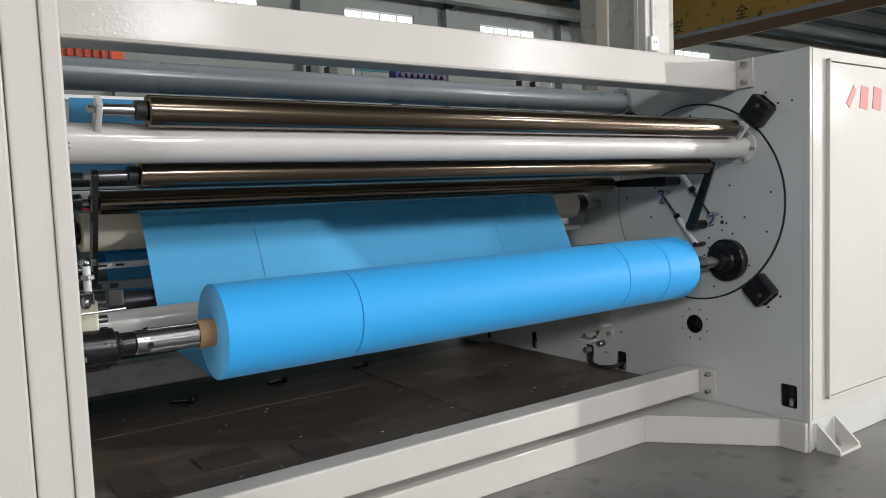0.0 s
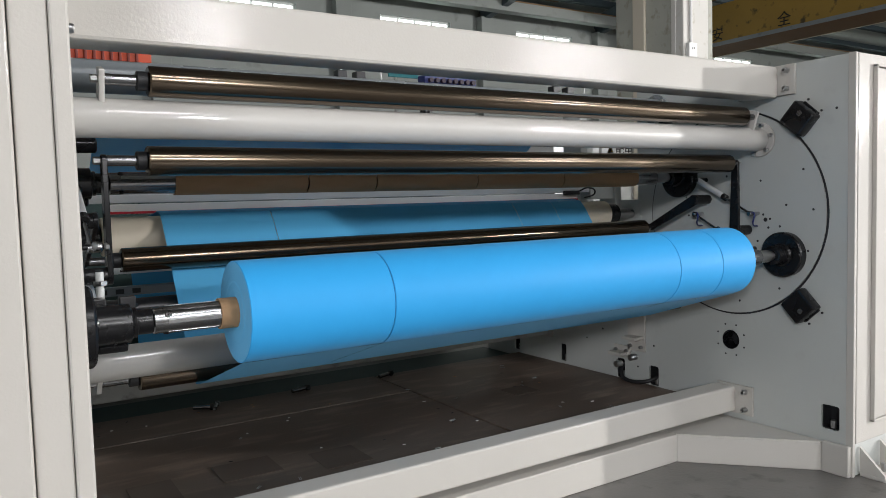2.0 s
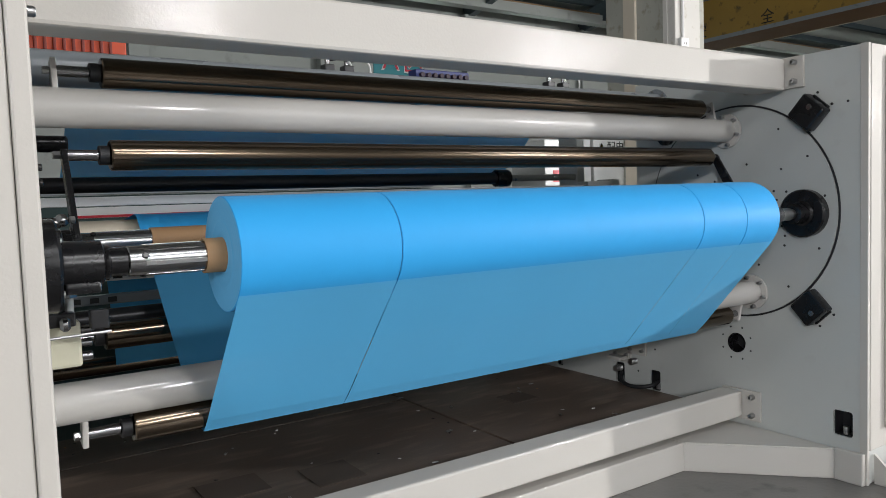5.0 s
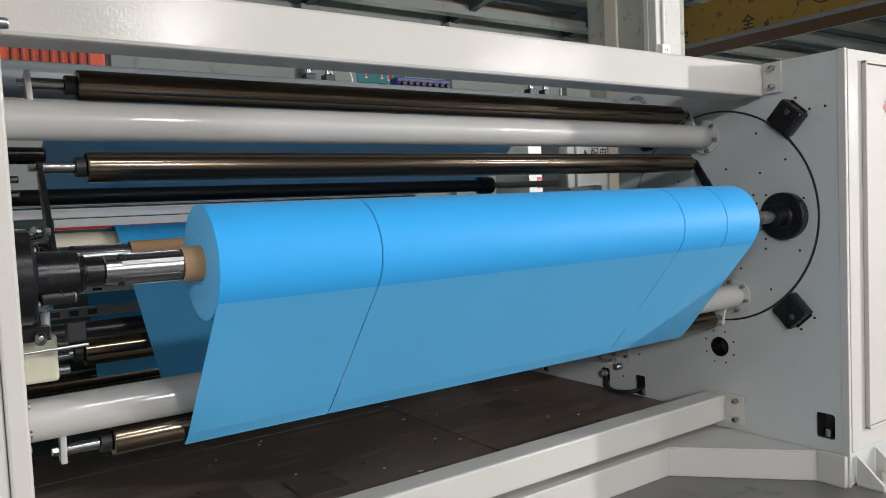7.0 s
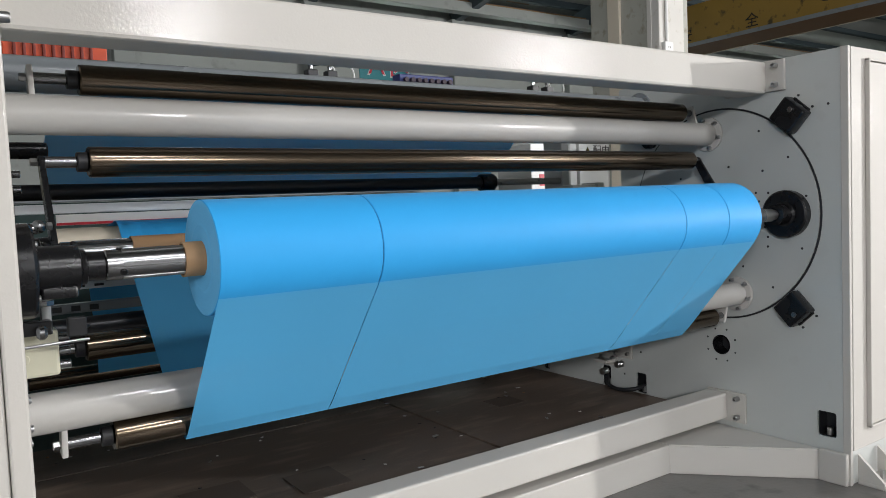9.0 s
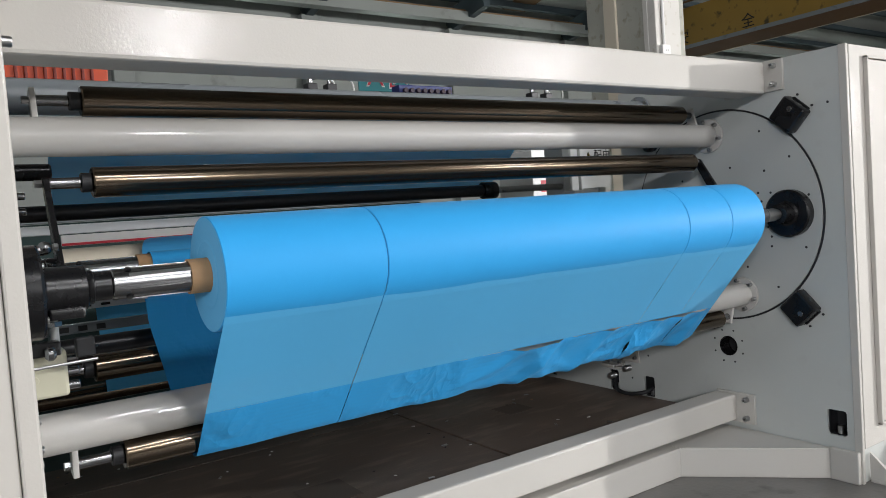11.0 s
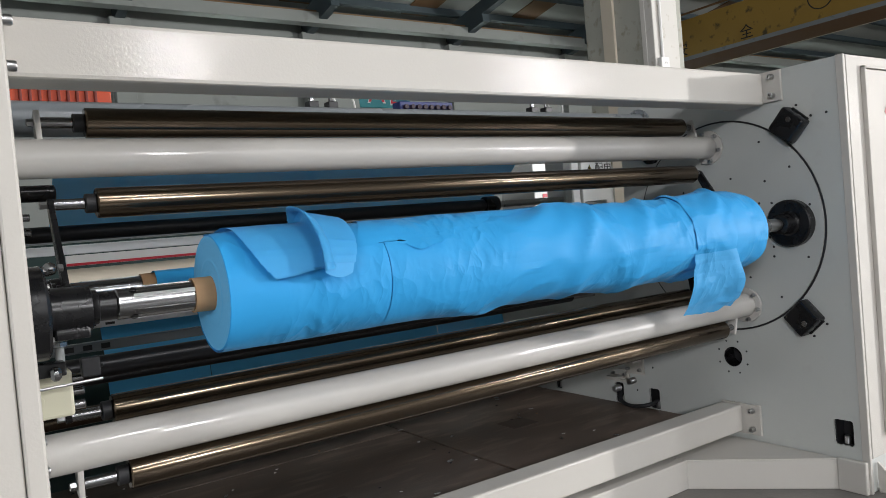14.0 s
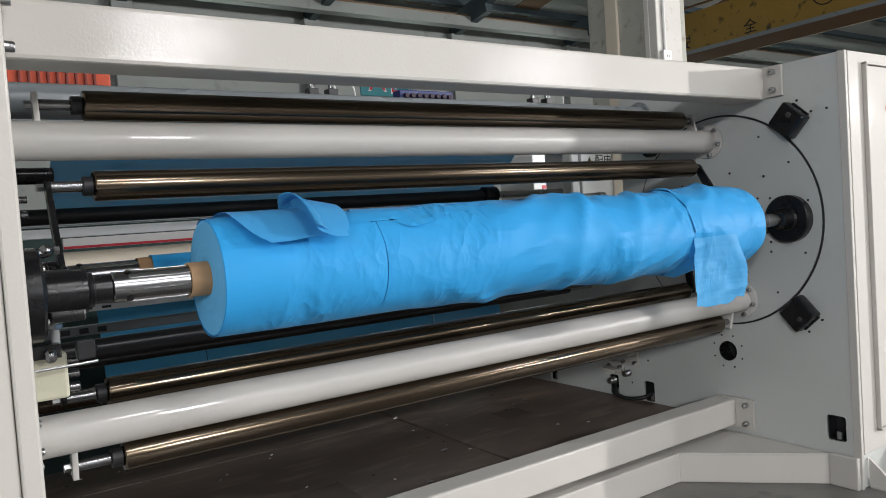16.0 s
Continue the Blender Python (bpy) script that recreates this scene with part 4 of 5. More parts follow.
def web_piece(x0, x1, ds, s0, wrinkled, seed, taper0=0.0, taper1=0.0, calm=1.0, ragged=0.0, bow=0.6, pleat0=0.0, pleat1=0.0):
    """One short piece of web: local z runs down the web, local y is its face."""
    cell = (0.006 if pleat0 or pleat1 else 0.02) if wrinkled else max(0.05, (x1 - x0) / 12)
    nx, nz = max(4, int((x1 - x0) / cell)), (2 if wrinkled else 1)
    bm = bmesh.new()
    rows = []
    over = (0.003 if pleat0 or pleat1 else 0.0014) if wrinkled else 0.0
    for j in range(nz + 1):
        z = -over + (ds + 2 * over) * j / nz
        row = []
        for i in range(nx + 1):
            f = i / nx
            k = min(1.0, max(0.0, z / ds))
            a, b = x0 + taper0 * k, x1 - taper1 * k
            x = a + (b - a) * f
            zz = z + (ragged * noise.noise(Vector((x * 9.0, seed, 2.0))) if j == nz else 0.0)
            y = fold = 0.0
            if pleat0 or pleat1:
                # a fold laid over to the side: out, back over itself, on again
                deep = pleat0 + (pleat1 - pleat0) * k
                g = (f - 0.62) / 0.05
                x += deep * (0.5 * (1 - math.tanh(3.0 * g)) - (1 - f) * 0.4) - deep * 0.3
                fold = 0.25 * deep * (1 + math.tanh(3.0 * g)) * max(0.0, 1.0 - max(0.0, f - 0.67) / 0.33 * 0.75) + 0.3 * deep * math.exp(-(g * 1.2) ** 2)
            if wrinkled:
                u = z - ds / 2
                edge = min(1.0, max(0.0, min(x - X0, X1 - x) / 0.09)) if calm <= 1 else 1.0
                d = crease(x, s0 + z, seed) * calm * edge + fold
                y += bow * ((ds / 2) ** 2 - u * u) / (2 * RR) + d * math.cos(u / RR)
                zz += d * math.sin(u / RR)
                if j == 0:
                    y -= 0.0009
            row.append(bm.verts.new((x, y, zz)))
        rows.append(row)
    for a, b in zip(rows, rows[1:]):
        for i in range(nx):
            bm.faces.new((a[i], a[i + 1], b[i + 1], b[i]))
    uv = bm.loops.layers.uv.new("along")
    for f in bm.faces:
        f.smooth = True
        for lo in f.loops:
            lo[uv].uv = (lo.vert.co.x, s0 + lo.vert.co.z + seed)
    return bm


def torn_tail(t, strip, n):
    """The pieces of one strip's torn tail at time t: points down the tail, for the time after the cut."""
    ro = Vector(around(theta(t), RS))
    rad = RR + 0.003
    ang = 360.0 * spin(t) + 28.0             # where the wound part passes to the loose flap, 0 at the front, 90 on top
    nl = FLAP[strip]
    nw = n - nl
    # points from the first wound piece to the tail's end
    pts = []
    late = max(0.0, min(1.0, (t - 11.5) / 0.5))
    base = ang + (LEAD[0] * late, LEAD[1], 30 + (LEAD[2] - 30) * late, 30 + (LEAD[3] - 30) * late)[strip]
    step = math.degrees(DSW / rad)
    fresh = max(0.0, min(1.0, (t - 11.2) / 0.5))
    phis = [base + step * (nw - k) for k in range(nw + 1)]
    lean = Vector((0.42 * (1 - fresh), -1.0)).normalized() if t < 11.75 else Vector((0.03 * math.sin(9 * t + strip), -1.0)).normalized()
    first = t < 11.98
    free = None
    for j, phi in enumerate(phis):
        rad = RR + 0.003 + 0.004 * j / nw
        if first and phi <= 0.0:
            if free is None:
                free = ro + rad * Vector(pol(0.0, 1.0)) + lean * (radians(-phi) * rad)
            else:
                free = free + lean * DSW
            pts.append(free.copy())
        else:
            pts.append(ro + rad * Vector(pol(phi, 1.0)))
    p, phi = pts[-1].copy(), phis[-1]
    if first and free is not None:
        for k in range(nl):
            p = p + lean * DSW
            pts.append(p.copy())
        return pts
    off = False
    speed = max(0.25, min(1.0, (spin(t + 0.1) - spin(t - 0.1)) / 0.2 / 2.0))
    for k in range(nl):
        w = (phi + 180.0) % 360.0 - 180.0
        if strip == 0 and k >= nl - 6 and w > 20.0:
            out = (p - ro).normalized()
            tan = Vector(pol(phi - 90.0, 1.0))
            p = p + (tan + out * (0.1 + 0.13 * (k - nl + 6)) * (0.5 + 0.5 * speed)).normalized() * DSW
            phi = math.degrees(math.atan2((p - ro).y, -(p - ro).x))
        elif strip in (1, 3) or (strip == 0 and k < nl - 9) or (not off and (w > 2.0 or w < -115.0)):
            phi -= step
            lift = 0.0
            if k > nl - 8 and w > 60:
                lift = 0.0015 * (k - nl + 8) * speed
            p = ro + (rad + (0.004 if strip in (1, 3) else 0.004 + (0.002 if strip == 0 else 0.0006) * min(k, 12)) + lift) * Vector(pol(phi, 1.0))
        else:
            off = True
            rel = p - ro
            out = rel.normalized()
            tan = Vector((-out.y, out.x))
            if tan.dot(Vector((pol(phi - 1, 1.0))) - Vector(pol(phi, 1.0))) < 0:
                tan = -tan
            down = Vector((0.04 * math.sin(7 * t + k * 0.7), -1.0))
            if w <= 2.0 and w > -60.0:
                d = down * 1.0 + tan * 0.35 * speed
            elif w <= -60.0 and w > -130:
                d = tan * (0.6 + 0.6 * speed) + down * 0.5 + out * 0.2
            else:
                d = tan * 1.0 + out * 0.25
            d.normalize()
            q = p + d * DSW
            keep = rad + (0.03 if strip == 0 else 0.012)
            if (q - ro).length < keep:
                q = ro + (q - ro).normalized() * keep
            p = q
            w2 = math.degrees(math.atan2((p - ro).y, -(p - ro).x))
            phi = w2
        pts.append(p.copy())
    # even steps and a soft bend down the loose end
    steps = [(b - a).normalized() for a, b in zip(pts, pts[1:])]
    for k in range(nw, len(steps)):
        near = steps[max(0, k - 2):k + 3]
        d = sum(near, Vector((0.0, 0.0))).normalized()
        pts[k + 1] = pts[k] + d * DSW
    return pts


CUT = 11.05


def taut(t, count, ds, s_start):
    """Points of pieces on the taut web; what has passed the roll's tangent is wound on it."""
    line, ro = web_line(min(t, 9.2))
    flow = (spin(t) - spin(9.2)) * 2 * math.pi * RR if t > 9.2 else 0.0
    out = []
    d0 = (line[0] - ro)
    phi0 = math.degrees(math.atan2(d0.y, -d0.x))
    for k in range(count + 1):
        s = s_start + k * ds - flow
        if s >= 0:
            out.append(along(line, s))
        else:
            out.append(ro + (RR + 0.001 - 0.005 * min(1.0, -s / 0.06)) * Vector(pol(phi0 + math.degrees(-s / RR), 1.0)))
    return out


def piece_pose(a, b):
    """A piece whose start is a and whose end is b: local z from a to b, local y away from the viewer's face."""
    z = Vector((0, b.x - a.x, b.y - a.y)).normalized()
    x = Vector((1, 0, 0))
    y = z.cross(x)
    m = Matrix((x, y, z)).transposed().to_4x4()
    m.translation = (0, a.x, a.y)
    return m


def web():
    pieces = []
    for i, (x0, x1) in enumerate(STRIPS):
        gap = 0.0014 if i < 2 else 0.0006
        flat = mesh_of("web_piece", web_piece(x0 + gap, x1 - gap, DSF, 0, False, 0), BLUEWEB, False)
        for f in flat.polygons:
            f.use_smooth = True
        strip = empty("nonwoven_web", "taut blue nonwoven web strip running up to the roll" if i < 3 else "narrow blue nonwoven web strip", "fabric web", "web strips")
        fl = []
        for k in range(NF):
            ob = new("web_piece", flat)
            ob.parent = strip
            fl.append(ob)
        wr = []
        n = ENDS[i]
        for k in range(n):
            loose = k - (n - FLAP[i])
            t0 = t1 = 0.0
            a, b = x0 + gap, x1 - gap
            w = b - a
            if loose >= 0:
                f0, f1 = loose / FLAP[i], (loose + 1) / FLAP[i]
                if i == 0:
                    a2, b2 = a + w * (0.02 + 0.08 * f0 + 0.1 * f0 ** 8), b - w * (0.15 * min(1.0, 3 * f0) + 0.1 * f0 ** 6)
                    a3, b3 = a + w * (0.02 + 0.08 * f1 + 0.1 * f1 ** 8), b - w * (0.15 * min(1.0, 3 * f1) + 0.1 * f1 ** 6)
                elif i == 2:
                    a2, b2 = a + w * 0.1 * f0, b + w * (0.45 * f0 - 0.25 * f0 ** 3)
                    a3, b3 = a + w * 0.1 * f1, b + w * (0.45 * f1 - 0.25 * f1 ** 3)
                elif i == 1:
                    a2, b2 = a - 0.1 * f0 ** 2, b - w * 0.86 * f0
                    a3, b3 = a - 0.1 * f1 ** 2, b - w * 0.86 * f1
                else:
                    a2, b2, a3, b3 = a, b, a, b
                a, b, t0, t1 = a2, b2, a3 - a2, b2 - b3
            pl0, pl1 = [0.07 * max(0.0, min(1.0, (loose + e + 6) / 10)) if i == 0 else 0.0 for e in (0, 1)]
            bm = web_piece(a, b, DSW, (k - n + FLAP[i]) * DSW - radians(LEAD[i]) * RR, True, 4.7, t0, t1, 0.9 if loose < 0 else 1.01 + (0.25 * loose / FLAP[i] if i in (0, 2) else 0.0), 0.05 if k == n - 1 else 0.0, 0.2 if loose >= 0 else (0.4 if loose > -22 else 0.7), pl0, pl1)
            ob = new("tail_piece", mesh_of("tail_piece", bm, BLUEFLAP if loose >= 0 and i in (0, 2) else BLUETAIL, False))
            for f in ob.data.polygons:
                f.use_smooth = True
            ob.parent = strip
            wr.append(ob)
        pieces.append((strip, fl, wr))
    return pieces


def first_layers():
    """Curved pieces of web that come to lie round the waiting cores once the web is cut over."""
    out = []
    strip = empty("nonwoven_web", "first blue web layers passing onto the waiting cores", "fabric web", "new layers")
    bm = bmesh.new()
    rows = []
    for k in range(13):
        a = radians(-62 + 124 * k / 12)
        rows.append([bm.verts.new((X0 + 0.03 + (X1 - X0 - 0.06) * i / 12, 0.052 * math.sin(a), 0.052 * math.cos(a))) for i in range(13)])
    for r0, r1 in zip(rows, rows[1:]):
        for i in range(12):
            bm.faces.new((r0[i], r0[i + 1], r1[i + 1], r1[i]))
    me = mesh_of("layer_piece", bm, BLUETAIL)
    for k in range(3):
        ob = new("layer_piece", me)
        ob.parent = strip
        out.append(ob)
    return out


# ---------------------------------------------------------------- the rear of the machine
def rear():
    c = empty("draw_roller", "cream covered draw roller with black end bearings", "roller")
    y, z, r = CREAM_AT
    part("roller", rod(-3.02, -0.24, y, z, r, 48, 0.004), CREAM, c)
    part("bearing", rod(-0.238, -0.15, y, z, 0.062, 28, 0.006), BLACKMETAL, c, "black end bearing")
    part("bearing", rod(-3.1, -3.022, y, z, 0.05, 28, 0.006), BLACKMETAL, c, "black end bearing")
    part("axle", rod(-3.242, -3.1, y, z, 0.03, 20), STEEL, c)
    part("axle", rod(-0.15, -0.003, y, z, 0.03, 20), STEEL, c)
    b = empty("knife_bar", "aluminium bar with a white strip and red edge line", "machine bar")
    part("profile", box(-3.12, -0.2, 0.95, 1.02, 1.393, 1.43, 0.003), ALU, b, "bright aluminium profile")
    part("white_strip", box(-2.98, -0.3, 0.948, 0.962, 1.346, 1.389, 0.002), WHITEST, b)
    part("red_line", box(-2.98, -0.3, 0.9445, 0.9475, 1.347, 1.357), RED, b, "red edge line")
    part("arm", box(-3.2455, -3.121, 0.94, 1.03, 1.35, 1.45, 0.004), BLACKMETAL, b)
    part("arm", box(-0.198, 0.0005, 0.94, 1.03, 1.35, 1.45, 0.004), WALLPAINT, b)
    hose([(-0.3, 0.94, 1.4), (-0.25, 0.9, 1.42), (-0.2, 0.9, 1.39), (-0.26, 0.93, 1.36)], 0.005, "cable", RUBBER, b)
    part("sensor", box(-0.42, -0.3, 0.925, 0.945, 1.38, 1.405, 0.003), RUBBER, b)
    d = empty("guide_roller", "thin dark guide roller high at the rear", "roller", "rear rollers")
    part("roller", rod(-3.1, -0.7, 1.2, 1.485, 0.034, 32), DARKROLLER, d)
    part("bearing", rod(-0.7, -0.6, 1.2, 1.485, 0.05, 24, 0.006), BLACKMETAL, d)
    part("axle", rod(-0.6, -0.003, 1.2, 1.485, 0.02, 16), STEEL, d)
    part("axle", rod(-3.242, -3.1, 1.2, 1.485, 0.02, 16), STEEL, d)
    for yy, zz, rr, xb in ((0.62, 0.98, 0.04, -0.15), (1.42, 0.66, 0.04, -0.3), (1.05, 0.88, 0.03, -0.2)):
        g = empty("guide_roller", "dark guide roller low behind the turret", "roller", "rear rollers")
        part("roller", rod(-3.08, xb, yy, zz, rr, 32), ROLLER if yy > 1.2 else DARKROLLER, g)
        part("axle", rod(xb, -0.003, yy, zz, 0.02, 16), STEEL, g)
        part("axle", rod(-3.242, -3.08, yy, zz, 0.02, 16), STEEL, g)
    for yy, zz, hh, mat in ((0.95, 1.09, 0.028, ALU), (1.1, 0.98, 0.04, GREYTUBE)):
        g = empty("support_bar", "bright machine bar across the rear with printed marks", "machine bar", "rear bars")
        part("bar", box(XL + 0.003, -0.003, yy, yy + 0.05, zz, zz + hh, 0.003), mat, g)
        for k in range(3):
            part("printed_mark", box(-3.0 + k * 0.07, -2.965 + k * 0.07, yy - 0.0015, yy - 0.0003, zz + 0.009, zz + hh - 0.009), RUBBER, g)
    # upstream webs
    for nm, pts, xs in (("upper", ((1.5, 1.46), (1.47, 1.52), (1.23, 1.69), (1.15, 1.76), (1.12, 1.845)), (-2.97, -0.43)), ("lower", ((1.388, 0.64), (1.375, 0.68), (1.42, 0.9), (1.5, 1.12)), (X0, X1))):
        w = empty("nonwoven_web", "blue nonwoven web running at the rear of the machine", "fabric web", "rear web")
        cuts = [xs[0]] + ([SLITS[0], SLITS[1]] if nm == "lower" else []) + [xs[1]]
        for a, b2 in zip(cuts, cuts[1:]):
            bm = bmesh.new()
            rows = [[bm.verts.new((a + 0.0015 + (b2 - a - 0.003) * i / 10, y, z)) for i in range(11)] for y, z in pts]
            for r0, r1 in zip(rows, rows[1:]):
                for i in range(10):
                    bm.faces.new((r0[i], r0[i + 1], r1[i + 1], r1[i]))
            part("web_strip", bm, BLUEWEB, w)
    part("axle", rod(-3.242, -2.975, 1.1, 1.65, 0.034, 28, 0.006), BLACKMETAL, d, "thick black roller end")
    s = empty("support_bar", "white bar high at the rear of the machine", "machine bar", "rear bars")
    part("bar", box(-3.242, -1.2, 1.25, 1.29, 1.852, 1.876, 0.003), WHITEST, s)
    part("holder", box(-1.2, -1.17, 1.24, 1.3, 1.84, 1.99, 0.003), BLACKMETAL, s)
    # rear top beam carrying small fittings
    t = empty("cross_beam", "grey-green rear beam high between the frames", "beam", "rear beams")
    part("beam", box(XL + 0.003, -0.003, 1.21, 1.33, 1.92, 2.03, 0.006), GREYTUBE, t)
    o = empty("manifold", "orange plastic comb manifold on the rear beam", "manifold", at=(-3.1, 1.22, 2.031))
    part("body", box(0, 0.40, 0, 0.1, 0, 0.085, 0.006), ORANGE, o)
    for k in range(9):
        part("rib", box(0.04 + k * 0.036, 0.052 + k * 0.036, -0.012, -0.0005, 0.012, 0.078, 0.002), BRICKRED, o, "darker red rib")
    p = empty("valve_manifold", "blue valve block with dark purple hose ports", "manifold", at=(-1.21, 1.22, 2.031))
    part("body", box(0, 0.36, 0, 0.08, 0, 0.062, 0.004), BLUEPL, p)
    for k in range(8):
        part("port", bar((0.035 + k * 0.042, -0.022, 0.03), (0.035 + k * 0.042, 0.0, 0.03), 0.014, 12), PURPLE, p)
    for x in (-1.73, -1.62, -0.02 - 0.2, -0.1):
        v = empty("air_fitting", "small black air fitting with chrome elbow on the rear beam", "fitting", "air fittings", (x, 1.24, 2.031))
        part("body", box(-0.028, 0.028, -0.03, 0.03, 0, 0.05, 0.005), RUBBER, v)
        part("elbow", bar((0, 0, 0.05), (0, 0, 0.085), 0.014, 12), CHROME, v)
        part("nipple", bar((0, 0, 0.075), (0.04, -0.02, 0.08), 0.009, 10), CHROME, v)
        hose([(0.04, -0.02, 0.08), (0.1, -0.03, 0.075), (0.14, 0.0, 0.02), (0.16, 0.05, -0.03)], 0.005, "clear_hose", WHITEST, v)
    # brackets on the far frame's inner face
    for y, z0, z1 in ((0.75, 0.4, 0.66), (0.87, 0.34, 0.42)):
        k = empty("wall_bracket", "white bolted bracket plate with a spring", "bracket", "frame brackets", (-0.002, y, z0))
        part("plate", box(-0.014, 0, -0.07, 0.07, 0, z1 - z0, 0.003), PAINT, k)
        part("ledge", box(-0.09, -0.015, -0.06, 0.05, (z1 - z0) * 0.3, (z1 - z0) * 0.3 + 0.02, 0.003), PAINT, k)
        for sy in (-0.045, 0.045):
            for sz in (0.03, z1 - z0 - 0.03):
                bolt(k, -0.014, sy, sz, 0.011, h=0.02)
        for j in range(5):
            part("spring_coil", rod(-0.07 + j * 0.011, -0.064 + j * 0.011, 0.0, -0.035, 0.02, 16), STEEL, k)
    hose([(0.03, 0.9, 0.29), (-0.02, 0.87, 0.235), (-0.05, 0.8, 0.216), (-0.05, 0.7, 0.22), (-0.02, 0.645, 0.232), (0.03, 0.62, 0.25)], 0.012, "drain_hose", RUBBER)
    tagged(bpy.data.objects["drain_hose"], "black rubber hose between two frame openings", "hose")
    # fittings on the near frame
    j = empty("junction_box", "cream plastic junction box on the inner frame face", "junction box", at=(XL + 0.002, -0.13, 0.97))
    part("box", box(0, 0.11, -0.03, 0.05, 0, 0.12, 0.008), BOXCREAM, j)
    part("cap", bar((0.03, -0.032, 0.05), (0.03, -0.029, 0.05), 0.012, 20), BOXCREAM, j)
    for k in range(3):
        part("gland", rod(0.11, 0.14, 0.01, 0.02 + k * 0.036, 0.012, 12), CHROME, j)
    hose([(0.14, 0.01, 0.09), (0.18, 0.02, 0.11), (0.19, 0.08, 0.1), (0.06, 0.16, 0.06)], 0.004, "wire", RUBBER, j)
    sp = empty("sensor_post", "short white metal post with a chrome nut on the junction box", "sensor", at=(XL + 0.09, -0.145, 1.0905))
    part("post", bar((0, 0, 0), (0, 0, 0.1), 0.011, 18), WHITE, sp)
    part("nut", bar((0, 0, 0.06), (0, 0, 0.074), 0.021, 6), CHROME, sp)
    part("tip", bar((0, 0, 0.1005), (0, 0, 0.106), 0.009, 14), BLACKMETAL, sp)
    j2 = empty("junction_box", "cream plastic junction box on the inner frame face", "junction box", at=(XL + 0.002, 0.42, 1.44))
    part("box", box(0, 0.078, -0.03, 0.05, 0, 0.12, 0.008), BOXCREAM, j2)
    for k in range(2):
        part("gland", rod(0.078, 0.105, 0.01, 0.03 + k * 0.05, 0.012, 12), CHROME, j2)
    m = empty("limit_switch", "black limit switch with bright lever under the shaft", "switch", at=(XL + 0.004, -0.2, 1.1))
    part("body", box(0.0, 0.09, -0.02, 0.03, -0.015, 0.02, 0.004), BLACKMETAL, m)
    part("head", box(0.125, 0.17, -0.01, 0.02, -0.03, 0.02, 0.004), RUBBER, m)
    part("lever", bar((0.0, -0.03, -0.04), (0.17, -0.03, -0.035), 0.004, 8), STEEL, m)
    part("knob", rod(0.05, 0.075, -0.04, -0.005, 0.018, 18, 0.008), CHROME, m)


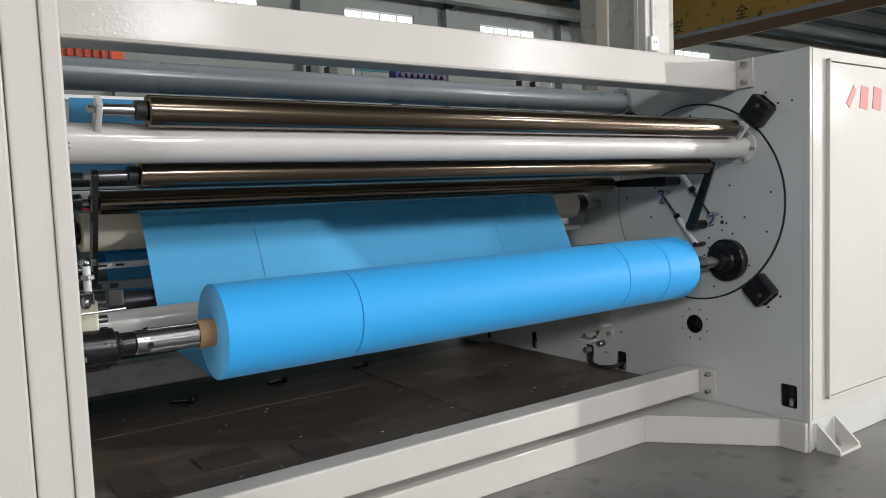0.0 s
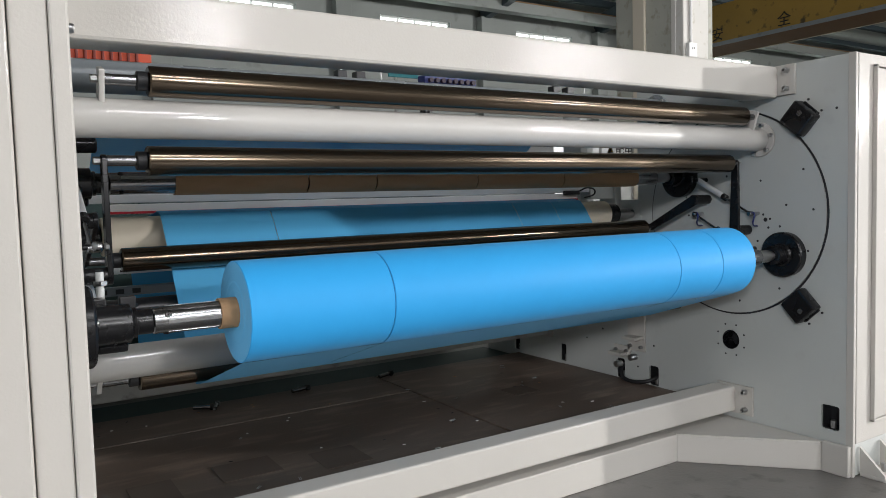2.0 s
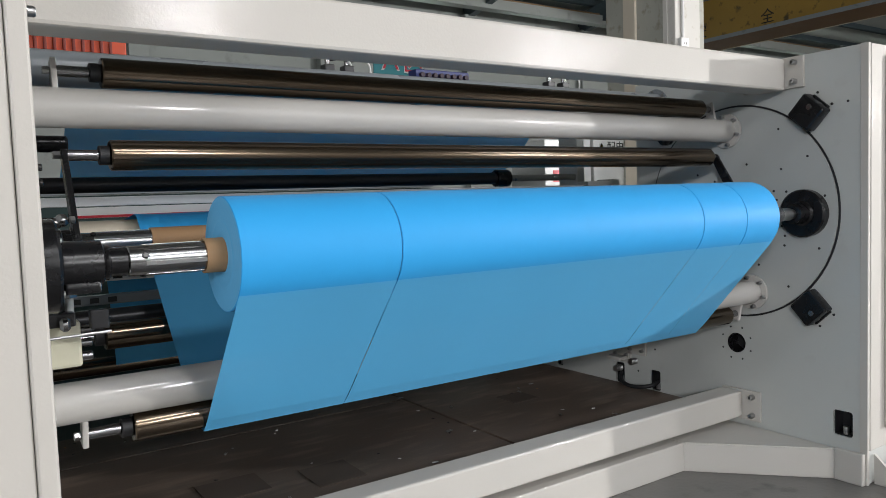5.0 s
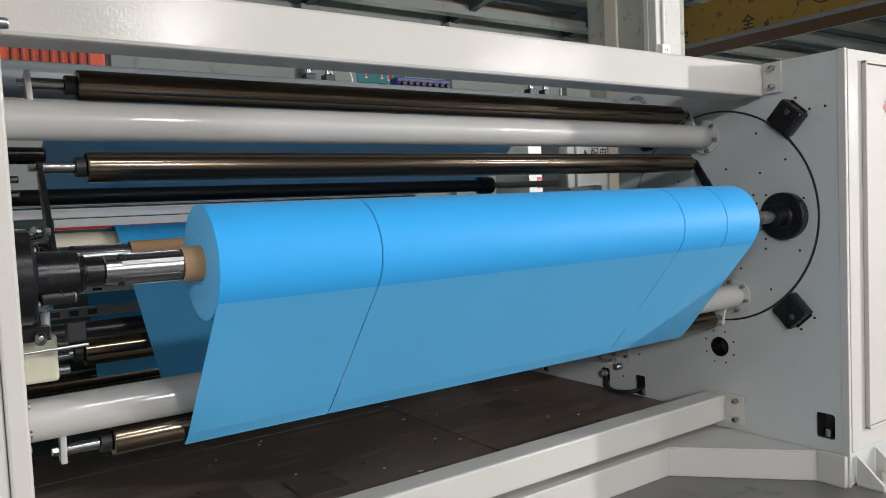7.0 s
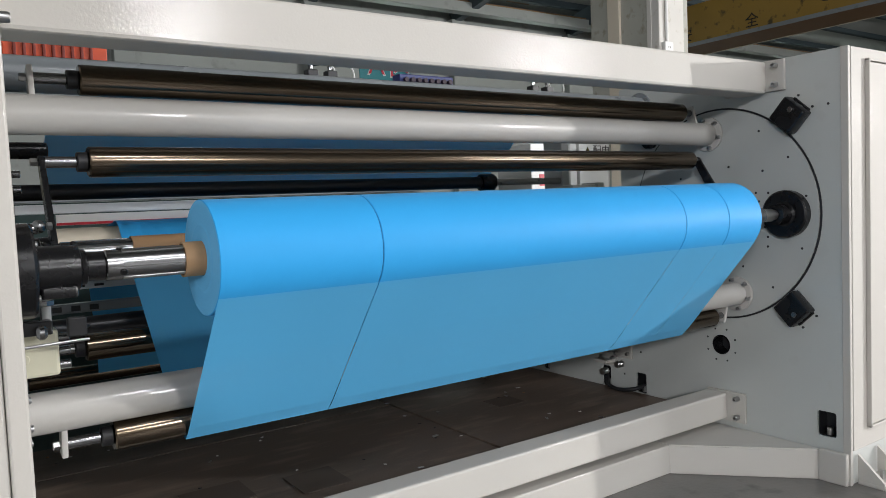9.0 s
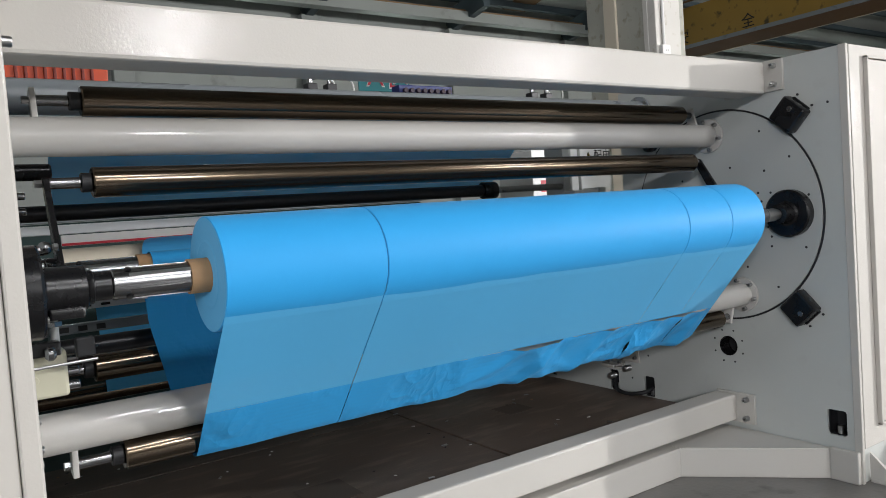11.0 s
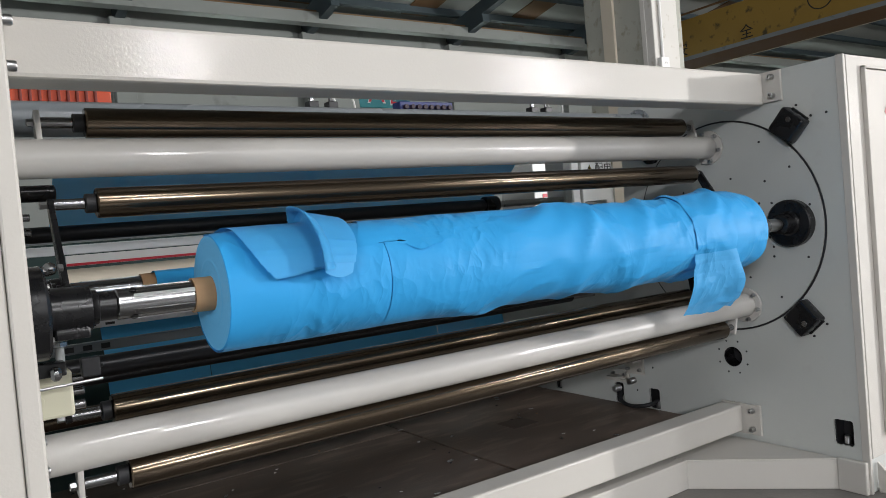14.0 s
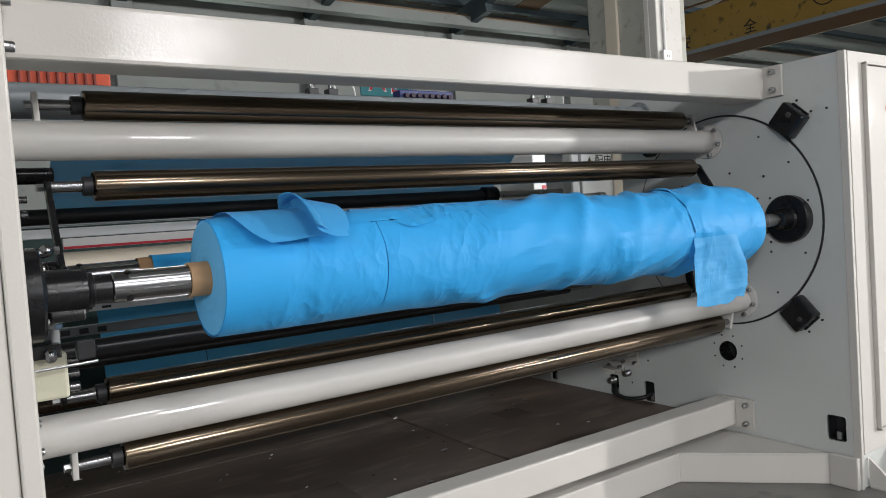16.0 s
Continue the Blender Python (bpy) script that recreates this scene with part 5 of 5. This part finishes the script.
def far_things():
    # white cabinets and posts behind the machine
    k = empty("control_cabinet", "white control cabinet with a green lamp and red label", "cabinet", at=(1.3, 3.0, 0))
    part("body", box(0, 0.2, 0, 0.5, 0, 1.9, 0.006), WHITE, k)
    part("lamp", rod(0.02, 0.05, 0.0, 0.0, 0.014, 14, 0.004, None, pose(0.03, -0.001, 1.53, 0, 0, 90)), LED, k, "green pilot lamp")
    part("red_label", box(0.1, 0.19, -0.004, -0.0005, 1.5, 1.61), RED, k, "red and white warning label")
    part("label_bar", box(0.112, 0.178, -0.006, -0.0045, 1.545, 1.575), WHITE, k)
    g = empty("control_cabinet", "grey-green distribution cabinet behind the machine", "cabinet", at=(1.62, 3.1, 0))
    part("body", box(0, 0.1, 0, 0.5, 0, 1.86, 0.006), GREYTUBE, g)
    panel = part("panel", box(0.42, 1.06, 0, 0.5, 0, 1.99, 0.006), WHITE, g)
    for size, depth, mat in ((0.05, 0.002, INK), (0.038, 0.004, YELLOW)):
        tri = bmesh.new()
        low = [tri.verts.new((0.536 + size * math.cos(radians(90 + 120 * q)), -depth, 1.835 + size * math.sin(radians(90 + 120 * q)))) for q in range(3)]
        tri.faces.new(low)
        bmesh.ops.solidify(tri, geom=tri.faces[:], thickness=0.001)
        part("warning_triangle", tri, mat, panel, "yellow warning triangle", smooth=False)
    part("warning_mark", box(0.532, 0.54, -0.006, -0.0045, 1.822, 1.85), INK, panel)
    cu = bpy.data.curves.new("lettering", "FONT")
    cu.body, cu.size, cu.extrude = "\u914d\u7535\u67dc", 0.125, 0.001
    cu.materials.append(INK)
    tx = new("lettering", cu)
    tx.parent = g
    tx.matrix_basis = pose(0.61, -0.002, 1.80, 90, 0, 0)
    p = empty("machine_post", "white upright post behind the machine", "post", at=(1.86, 3.05, 0))
    part("post", box(0, 0.09, 0, 0.1, 0, 1.95, 0.006), WHITE, p)
    d = empty("machine_housing", "grey-green machine housing at the rear", "housing", at=(-4.4, 4.2, 0))
    part("body", box(0, 5.2, 0, 1.0, 0, 1.5, 0.01), GREEN, d, smooth=False)
    part("top_rail", box(0, 5.2, -0.05, 0.1, 1.505, 1.6, 0.01), GREYTUBE, d)
    s = empty("hall_sign", "teal area sign with red white-edged lettering", "sign", at=(0.62, 5.0, 2.78))
    part("board", box(0, 0.66, 0, 0.02, 0, 0.42, 0.004), TEAL, s)
    for dx, ch in ((0.09, "A"), (0.35, "\u533a")):
        for off, size, mat, y in ((0.0, 0.36, WHITE, -0.004), (0.015, 0.31, RED, -0.008)):
            cu = bpy.data.curves.new("lettering", "FONT")
            cu.body, cu.size, cu.extrude = ch, size, 0.001
            cu.materials.append(mat)
            tx = new("lettering", cu)
            tx.parent = s
            tx.matrix_basis = pose(dx + off, y, 0.05 + off, 90, 0, 0)
    part("post", bar((0.1, 0.03, -2.78), (0.1, 0.03, 0.3), 0.02, 8), STEEL, s)
    part("post", bar((0.56, 0.03, -2.78), (0.56, 0.03, 0.3), 0.02, 8), STEEL, s)


# ---------------------------------------------------------------- build
hall()
column_and_crane()
side_frames()
beams()
floor_plates()
TURRET = turret()
SWING = swing_arms(TURRET)
SHAFT_A = shaft("chromed winding shaft carrying the full blue rolls")
SHAFT_B = shaft("chromed winding shaft carrying bare cardboard cores")
ROLLS = [wound_roll(a + 0.0012, b - 0.0012, "full roll of light blue nonwoven fabric") for a, b in STRIPS]
CORE_A = core(X0 - 0.05, X1 + 0.05, "brown cardboard core inside the full rolls", "full cores")
CORES_B = [core(a + 0.003, b - 0.003, "bare brown cardboard core on the waiting shaft", "waiting cores") for a, b in zip((-2.818, -2.298, -1.99, -1.465, -0.934), (-2.298, -1.99, -1.465, -0.934, -0.40))]
WEB = web()
LAYERS = first_layers()
rear()
far_things()


# ---------------------------------------------------------------- what moves
def times(step, start=0.0, end=16.0):
    n = round((end - start) / step)
    return [start + (end - start) * k / n for k in range(n + 1)]


def swing_b(t):
    """Extra turn of the lower swinging roller on its pivot."""
    ts = (0.0, 0.8, 1.8, 9.2, 10.8, 12.6, 13.1, 13.5, 16.0)
    vs = (-4.5, -4.0, 0.0, 2.0, 3.0, 3.0, 34.0, 38.0, 38.0)
    return float(np.interp(t, ts, vs))


def motions():
    slow = times(0.25, 0.0, 6.0) + [8.0, 12.0, 16.0]
    walk(TURRET, [(t, pose(0, CY, CZ, -theta(t))) for t in slow])
    for k, (hub, py, pz, aphi) in enumerate(SWING):
        rows = times(0.2) if k else (0.0, 16.0)
        walk(hub, [(t, pose(0, py, pz, -(aphi + (swing_b(t) if k else 0.0)))) for t in rows])

    def on_shaft(t, phi, turn):
        y, z = around(theta(t) + phi, RS)
        return pose(0, y, z, -turn)
    fine = times(1 / 15, 0.0, 11.0) + times(1 / 30, 11.0 + 1 / 30, 16.0)
    full = [(t, on_shaft(t, 0.0, 360.0 * spin(t))) for t in fine]
    for ob in (SHAFT_A, CORE_A, *ROLLS):
        walk(ob, full)
    spare = [(t, on_shaft(t, 180.0, 0.0 if t < 11 else 220.0 * (t - 11))) for t in times(0.2)]
    for ob in (SHAFT_B, *CORES_B):
        walk(ob, spare)
    for k, ob in enumerate(LAYERS):
        rows = []
        for t in [0.0, 9.3] + times(0.1, 9.4, 16.0):
            u = max(0.0, min(1.0, (t - 9.4 - 0.3 * k) / 0.8))
            y1, z1 = around(theta(t) + 180.0, RS)
            y0, z0 = 1.9, 1.06 - 0.02 * k
            turn = 0.0 if t < 11 else 220.0 * (t - 11)
            rows.append((t, pose(0, y0 + (y1 - y0) * u, z0 + (z1 - z0) * u, -(120.0 * k * u + turn))))
        walk(ob, rows)
    stops = times(0.25, 0.0, 5.75) + [9.2] + times(1 / 15, 9.4, 11.0) + times(1 / 30, 11.0 + 1 / 30, 16.0)
    for i, (strip, fl, wr) in enumerate(WEB):
        n = ENDS[i]
        pf = {t: taut(t, NF, DSF, 0.0) for t in stops}
        pw = {}
        for t in stops:
            pw[t] = torn_tail(t, i, n) if t > CUT else taut(t, n, DSW, NF * DSF)
        for k, ob in enumerate(fl):
            walk(ob, [(t, piece_pose(pf[t][k], pf[t][k + 1])) for t in stops])
        for k, ob in enumerate(wr):
            walk(ob, [(t, piece_pose(pw[t][k], pw[t][k + 1])) for t in stops])


motions()
